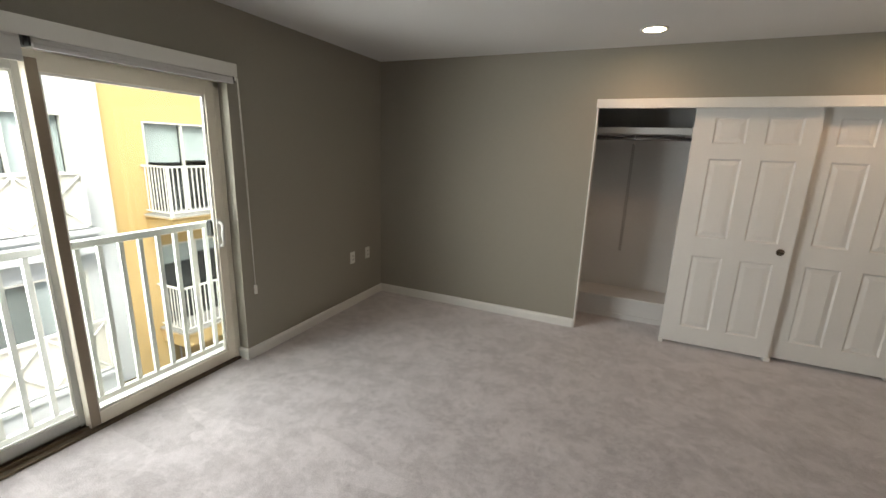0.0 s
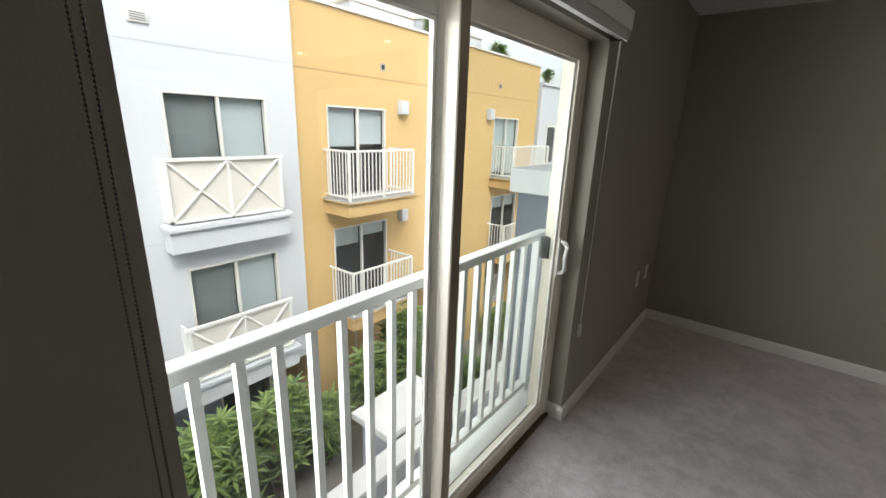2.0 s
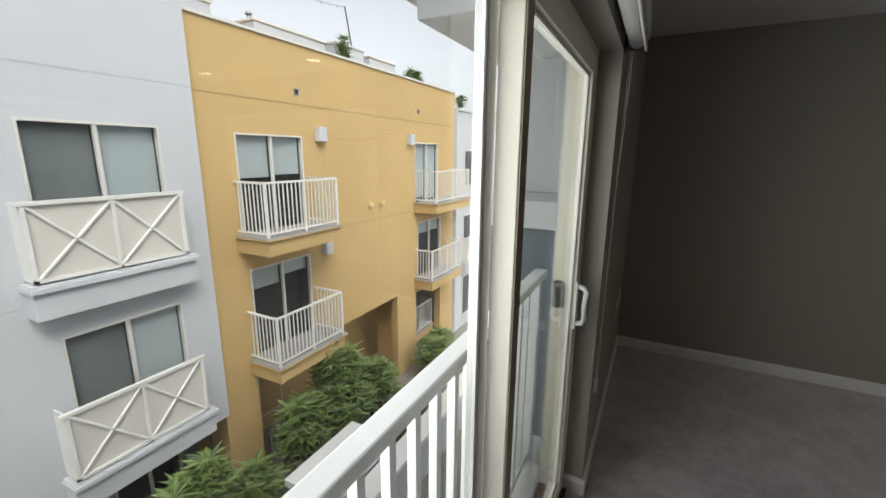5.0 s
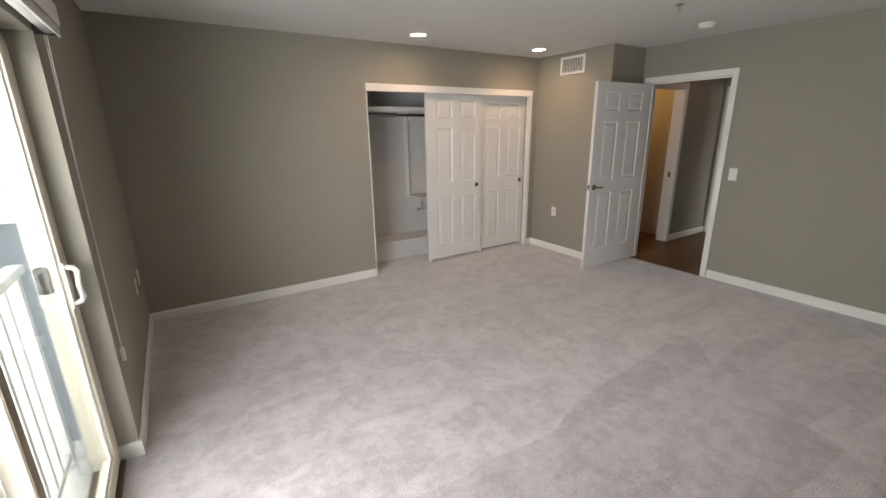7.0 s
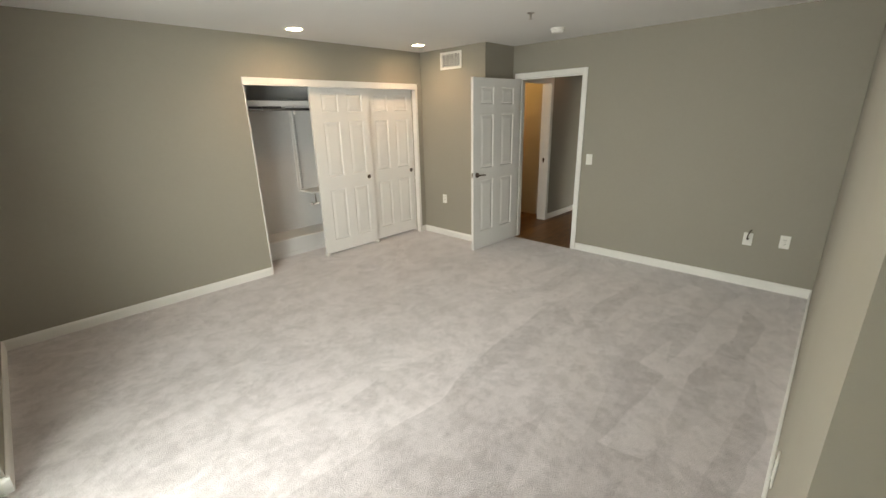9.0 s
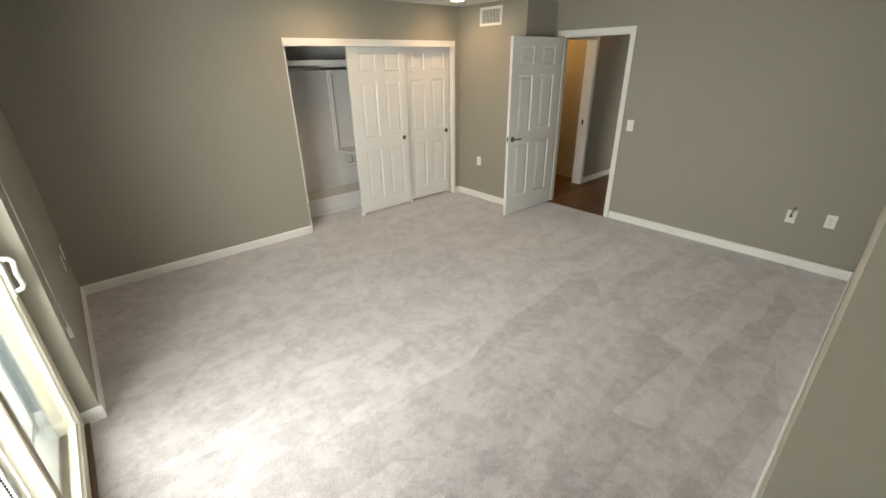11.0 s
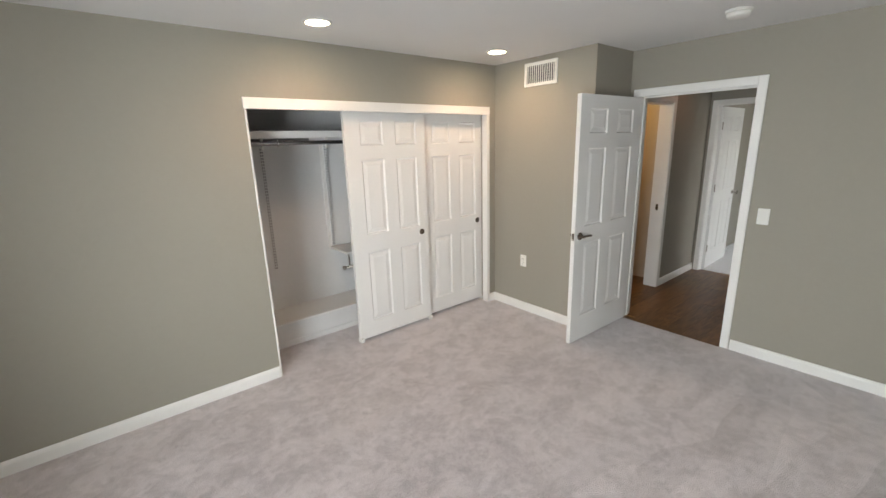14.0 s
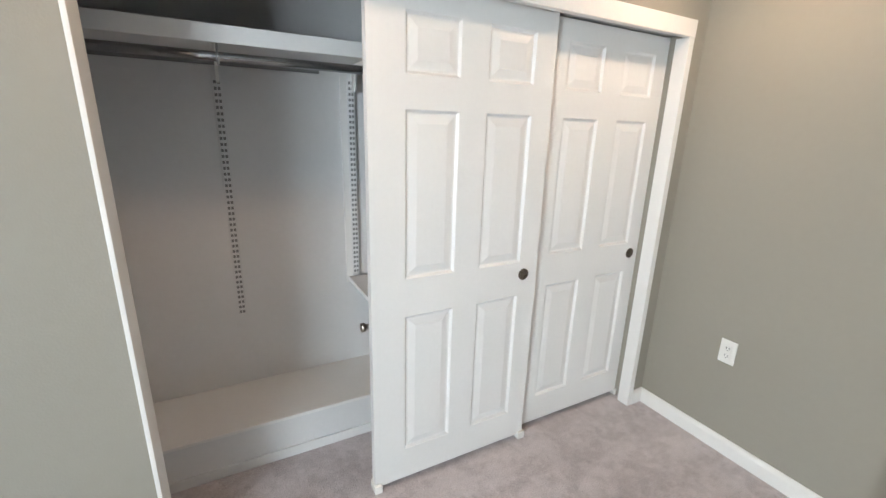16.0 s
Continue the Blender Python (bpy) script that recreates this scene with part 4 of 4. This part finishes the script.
def bar_balcony(b, x, y0, y1, z0, depth, h=1.02, step=0.105):
    """Projecting slab with a white barred guard on three sides."""
    p = part("balcony", boxes((x, x + depth, y0, y1, z0 - 0.34, z0 - 0.05), (x, x + depth + 0.05, y0 - 0.05, y1 + 0.05, z0 - 0.05, z0 - 0.035)), M_YSTUCCO, b, "yellow balcony with white barred guard")
    part("deck", boxes((x, x + depth + 0.03, y0 - 0.03, y1 + 0.03, z0 - 0.035, z0)), M_CONC, p, "grey concrete deck")
    fx = x + depth - 0.04
    bm = boxes((fx - 0.02, fx + 0.02, y0 + 0.02, y1 - 0.02, z0 + h - 0.04, z0 + h), (fx - 0.014, fx + 0.014, y0 + 0.02, y1 - 0.02, z0 + 0.06, z0 + 0.09))
    for y in (y0 + 0.04, y1 - 0.04):
        add_box(bm, x, fx - 0.02, y - 0.02, y + 0.02, z0 + h - 0.04, z0 + h)
        add_box(bm, x, fx - 0.02, y - 0.014, y + 0.014, z0 + 0.06, z0 + 0.09)
        add_box(bm, fx - 0.024, fx + 0.024, y - 0.024, y + 0.024, z0, z0 + h - 0.04)
    add_box(bm, fx - 0.02, fx + 0.02, (y0 + y1) / 2 - 0.02, (y0 + y1) / 2 + 0.02, z0, z0 + h - 0.04)
    part("guard_rail", bm, M_WHITERAIL, p)
    me = bpy.data.meshes.new("bar")
    bb = boxes((-0.009, 0.009, -0.009, 0.009, 0.09, h - 0.04))
    bb.to_mesh(me)
    bb.free()
    me.materials.append(M_WHITERAIL)
    n = int((y1 - y0 - 0.1) / step)
    for i in range(1, n + 1):
        shared("bar", me, p, pose(fx, y0 + 0.04 + i * (y1 - y0 - 0.08) / (n + 1), z0))
    k = int(depth / step)
    for y in (y0 + 0.04, y1 - 0.04):
        for i in range(1, k):
            shared("bar", me, p, pose(x + i * (depth - 0.04) / k, y, z0))
    return p


yellow = thing("yellow_apartment_building", "yellow stucco apartment building with white barred balconies", "building")
YX = -9.20
yh = [(5.60, 7.26, -0.05, 1.94), (5.66, 7.29, -2.75, -0.69), (12.06, 13.65, -0.05, 1.95), (12.22, 13.9, -2.75, -0.65),
      (5.60, 8.5, GZ, -2.86), (8.5, 10.94, GZ, -2.86), (12.1, 13.9, GZ, -3.1)]
part("wall", wall_with_holes(YX - 0.25, YX, 4.83, 15.0, GZ, 3.78, yh), M_YSTUCCO, yellow)
part("core", boxes((-16, YX - 0.7, 4.83, 15.0, -2.9, 3.6)), M_YSTUCCO, yellow)
part("arcade_back", boxes((YX - 1.9, YX - 1.7, 4.83, 15.0, GZ, -2.86)), M_YSTUCCO, yellow)
part("arcade_ceiling", boxes((YX - 1.7, YX - 0.25, 4.83, 15.0, -2.86, -2.75)), M_YSTUCCO, yellow)
part("pillar_side", boxes((YX - 1.0, YX - 0.25, 11.2, 11.4, GZ, -2.86)), M_YSTUCCO, yellow)
part("pillar_side", boxes((YX - 1.0, YX - 0.25, 5.1, 5.5, GZ, -2.86)), M_YSTUCCO, yellow)
part("parapet_cap", boxes((YX - 0.3, YX + 0.04, 4.83, 15.03, 3.78, 3.83)), M_FRAMEOUT, yellow)
part("reveal_line", boxes((YX - 0.004, YX + 0.003, 4.83, 15.0, 2.57, 2.60)), M_YJOINT, yellow)
part("reveal_line", boxes((YX - 0.004, YX + 0.003, 7.9, 15.0, -0.24, -0.22)), M_YJOINT, yellow)
facade_window(yellow, YX, 5.60, 7.26, -0.05, 1.94, (0.42, 0.40))
facade_window(yellow, YX, 5.66, 7.29, -2.75, -0.69, (0.22, 0.15))
facade_window(yellow, YX, 12.06, 13.65, -0.05, 1.95, (0.9, 0.95))
facade_window(yellow, YX, 12.22, 13.9, -2.75, -0.65, (0.2, 0.2))
facade_window(yellow, YX - 1.7, 6.2, 7.6, -5.3, -3.4, 0.0)
facade_window(yellow, YX - 1.7, 12.3, 13.6, -5.3, -3.4, 0.0)
bar_balcony(yellow, YX, 5.46, 7.40, 0.05, 0.85)
bar_balcony(yellow, YX, 5.48, 7.40, -2.53, 0.85)
bar_balcony(yellow, YX, 12.0, 14.6, 0.05, 0.85)
bar_balcony(yellow, YX, 12.0, 14.3, -2.55, 0.7)
bar_balcony(yellow, YX - 0.9, 12.15, 13.85, -4.9, 0.6)
part("patio_fence", boxes((YX - 0.33, YX - 0.30, 5.6, 8.5, -4.62, -4.58), (YX - 0.33, YX - 0.30, 5.6, 8.5, -5.6, -5.56), *[(YX - 0.325, YX - 0.305, 5.65 + 0.12 * i, 5.67 + 0.12 * i, -5.56, -4.62) for i in range(24)]), M_STEEL, yellow, "grey barred patio fence")


def wall_lamp(y, z):
    w = thing("wall_lamp", "square grey outdoor wall lamp on yellow stucco", "wall lamp", pose(YX, y, z), group="outdoor wall lamps")
    part("housing", boxes((0, 0.16, -0.12, 0.12, -0.16, 0.16), bevel=0.012), M_WSTUCCO, w)
    part("face", boxes((0.16, 0.172, -0.10, 0.10, -0.14, 0.14), bevel=0.004), M_WSTUCCO, w)


for yy, zz in ((7.79, 2.0), (11.74, 2.02), (7.80, -0.64)):
    wall_lamp(yy, zz)


def scupper(y, z, name, s):
    d = thing(name, "small drain spout set in the yellow stucco", "drain spout", pose(YX, y, z), group="drain spouts")
    part("sleeve", boxes((0, 0.02, -s, s, -s, -s + 0.02), (0, 0.02, -s, s, s - 0.02, s), (0, 0.02, -s, -s + 0.02, -s + 0.02, s - 0.02), (0, 0.02, s - 0.02, s, -s + 0.02, s - 0.02)), M_CONC, d)
    part("opening", boxes((0.0, 0.006, -s + 0.02, s - 0.02, -s + 0.02, s - 0.02)), M_BLACK, d)


scupper(7.19, 2.84, "roof_drain", 0.07)
scupper(12.3, 2.9, "roof_drain", 0.07)
for py in (9.6, 10.13):
    pg = thing("vent_spout", "small yellow vent hood on the stucco", "vent", pose(YX, py, 0.21), group="vent hoods")
    part("hood", boxes((0, 0.12, -0.06, 0.06, -0.06, 0.06), bevel=0.02), M_YVENT, pg)

far = thing("far_white_building", "pale grey stucco building beyond the yellow one", "building")
part("wall", boxes((-16, YX + 0.1, 15.06, 30, GZ, 3.2)), M_WSTUCCO, far)
part("roof_cap", boxes((-16, YX + 0.16, 15.06, 30, 3.2, 3.28)), M_WSTUCCO, far)
for y0, y1, z0, z1 in ((15.7, 16.5, 0.3, 1.8), (17.6, 18.3, 0.3, 1.8), (15.7, 16.8, -2.6, -0.8), (15.7, 17.5, -5.2, -3.4)):
    w = part("window", boxes((YX + 0.1, YX + 0.13, y0, y1, z0, z1), bevel=0.01), M_FRAMEOUT, far)
    # panes coloured near-black for the shade of the rooms behind
    part("pane", boxes((YX + 0.13, YX + 0.135, y0 + 0.08, y1 - 0.08, z0 + 0.08, z1 - 0.08)), M_INSHADE, w)
x_balcony(far, YX + 0.1, 15.5, 17.4, -2.7, -1.7)

def rooftop_box(x0, x1, y0, y1, z1):
    b = thing("rooftop_box", "pale grey rooftop plant box behind the parapet", "rooftop box", group="rooftop boxes")
    part("walls", boxes((x0, x1, y0, y1, 3.6, z1 - 0.06), bevel=0.01), M_WSTUCCO, b)
    part("coping", boxes((x0 - 0.03, x1 + 0.03, y0 - 0.03, y1 + 0.03, z1 - 0.06, z1), bevel=0.01), M_PANELW, b)
    return b


rooftop_box(-12.6, -10.3, 2.2, 6.2, 4.45)
box_a = rooftop_box(-12.2, -10.35, 7.25, 9.44, 4.44)
part("vent_pipe", tube((-10.8, 7.5, 4.44), (-10.8, 7.5, 4.62), 0.05), M_STEEL, box_a, smooth=True)
part("vent_cap", tube((-10.8, 7.5, 4.62), (-10.8, 7.5, 4.68), 0.09, 12, 0.05), M_STEEL, box_a, smooth=True)
rooftop_box(-11.5, -10.25, 9.75, 10.95, 4.52)
rooftop_box(-12.2, -10.4, 11.45, 12.85, 4.5)
pole = thing("rooftop_pole", "thin rooftop pole with a string of lights", "pole")
part("pole", tube((-10.2, 10.35, 4.52), (-10.2, 10.12, 5.45), 0.02), M_BARK, pole)
line = [(-10.2, 10.12 - 3.6 * k / 12, 5.43 - 0.22 * math.sin(math.pi * k / 12) + 0.1 * (k / 12)) for k in range(13)]
part("light_string", path_tube(line, 0.006, 5), M_BLACK, pole)
for p in line[1:]:
    part("bulb", lathe([(0.008, 0), (0.018, -0.03), (0.012, -0.055), (0.001, -0.06)], 8), M_PANELW, pole, smooth=True).matrix_basis = pose(*p)


# ---- shrubs ----
def leaf_verts(rng, base, out, length, width):
    """One pointed leaf with a fold down the middle."""
    side = out.cross(Vector((0, 0, 1)))
    side = (side if side.length > 0.05 else Vector((1, 0, 0))).normalized()
    tip = base + out * length
    mid = base + out * length * 0.5
    dip = Vector((0, 0, 0.12 * length))
    return [base, mid + side * width - dip * 0.2, tip - dip, mid - side * width - dip * 0.2, mid + dip * 0.35]


def shrub(cx, cy, z0, rx, ry, h, seed, clumps, size=1.0):
    rng = random.Random(seed)
    s = thing("shrub", "bushy green shrub with narrow pointed leaves", "shrub", group="courtyard shrubs")
    bm = bmesh.new()
    verts, faces = [], []
    for _ in range(clumps):
        a, u = rng.uniform(0, 2 * math.pi), rng.random() ** 0.4
        top = rng.random() ** 0.6
        k = math.sqrt(max(0.06, 1 - (top * 0.93) ** 2))
        lump = 0.78 + 0.3 * noise.noise(Vector((math.cos(a) * 1.7 + seed, math.sin(a) * 1.7, top * 2)))
        c = Vector((cx + rx * k * u * lump * math.cos(a), cy + ry * k * u * lump * math.sin(a), z0 + 0.25 * h + 0.75 * h * top * lump))
        if rng.random() < 0.25:
            add_tube(bm, (cx + 0.3 * (c.x - cx), cy + 0.3 * (c.y - cy), z0), c, 0.016, 5, 0.006)
        n = rng.randint(7, 12)
        for i in range(n):
            b = 2 * math.pi * i / n + rng.uniform(-0.3, 0.3)
            out = Vector((math.cos(b), math.sin(b), rng.uniform(0.0, 0.75))).normalized()
            vs = leaf_verts(rng, c, out, size * rng.uniform(0.18, 0.40), size * rng.uniform(0.02, 0.036))
            o = len(verts)
            verts += vs
            faces += [(o, o + 1, o + 4), (o + 1, o + 2, o + 4), (o + 2, o + 3, o + 4), (o + 3, o, o + 4)]
    for i in range(5):
        add_tube(bm, (cx + rng.uniform(-.2, .2), cy + rng.uniform(-.3, .3), z0), (cx + rng.uniform(-.5, .5) * rx, cy + rng.uniform(-.5, .5) * ry, z0 + h * 0.6), 0.04, 7, 0.015)
    part("stems", bm, M_BARK, s)
    me = bpy.data.meshes.new("crown")
    me.from_pydata([tuple(v) for v in verts], [], faces)
    me.materials.append(M_LEAF)
    ob = new("crown", me)
    ob.parent = s
    return s


for i, (cx, cy, rx, ry, h, n) in enumerate(((-8.15, 2.2, 0.8, 0.9, 2.75, 230), (-8.3, 3.5, 0.7, 0.9, 2.55, 200), (-8.3, 4.6, 0.5, 0.6, 1.6, 110), (-8.5, 6.1, 0.55, 0.8, 2.3, 170),
                                            (-8.4, 7.2, 0.7, 0.95, 3.1, 240), (-8.35, 8.5, 0.6, 0.8, 2.1, 160), (-8.2, 0.8, 0.75, 0.9, 1.9, 170), (-8.3, 12.0, 0.6, 1.2, 1.4, 150), (-7.4, 8.6, 0.45, 0.8, 1.1, 110))):
    shrub(cx, cy, GZ, rx, ry, h, 11 + i, n, 1.15)

for i, (cx, cy, z0, rx, ry, h, n) in enumerate(((-10.0, 13.4, 3.6, 0.3, 0.55, 0.85, 90), (-9.95, 9.7, 3.6, 0.2, 0.25, 1.1, 30), (-10.0, 17.3, 3.28, 0.3, 0.4, 0.8, 60))):
    shrub(cx, cy, z0, rx, ry, h, 31 + i, n, 0.6)

# ---- hallway planks ----
pm = bpy.data.meshes.new("plank")
pbm = boxes((0, 1.05, 0, 0.1492, -0.012, 0), bevel=0.0007)
pbm.to_mesh(pm)
pbm.free()
pm.materials.append(M_PLANK)
for r in range(20):
    for k in range(3):
        y = 1.587 + r * 0.15
        x = 2.66 + (k - (0.35 if r % 2 else 0.0) - 0.13 * (r % 3)) * 1.052
        lo, hi = (2.662 if 1.885 < y < 2.58 else 2.752), HX + 0.058
        a, b = max(x, lo), min(x + 1.05, hi)
        if b - a > 0.05:
            ob = shared("plank", pm, hall, Matrix.Translation((a, y, 0)) @ Matrix.Diagonal(((b - a) / 1.05, 1, 1, 1)))
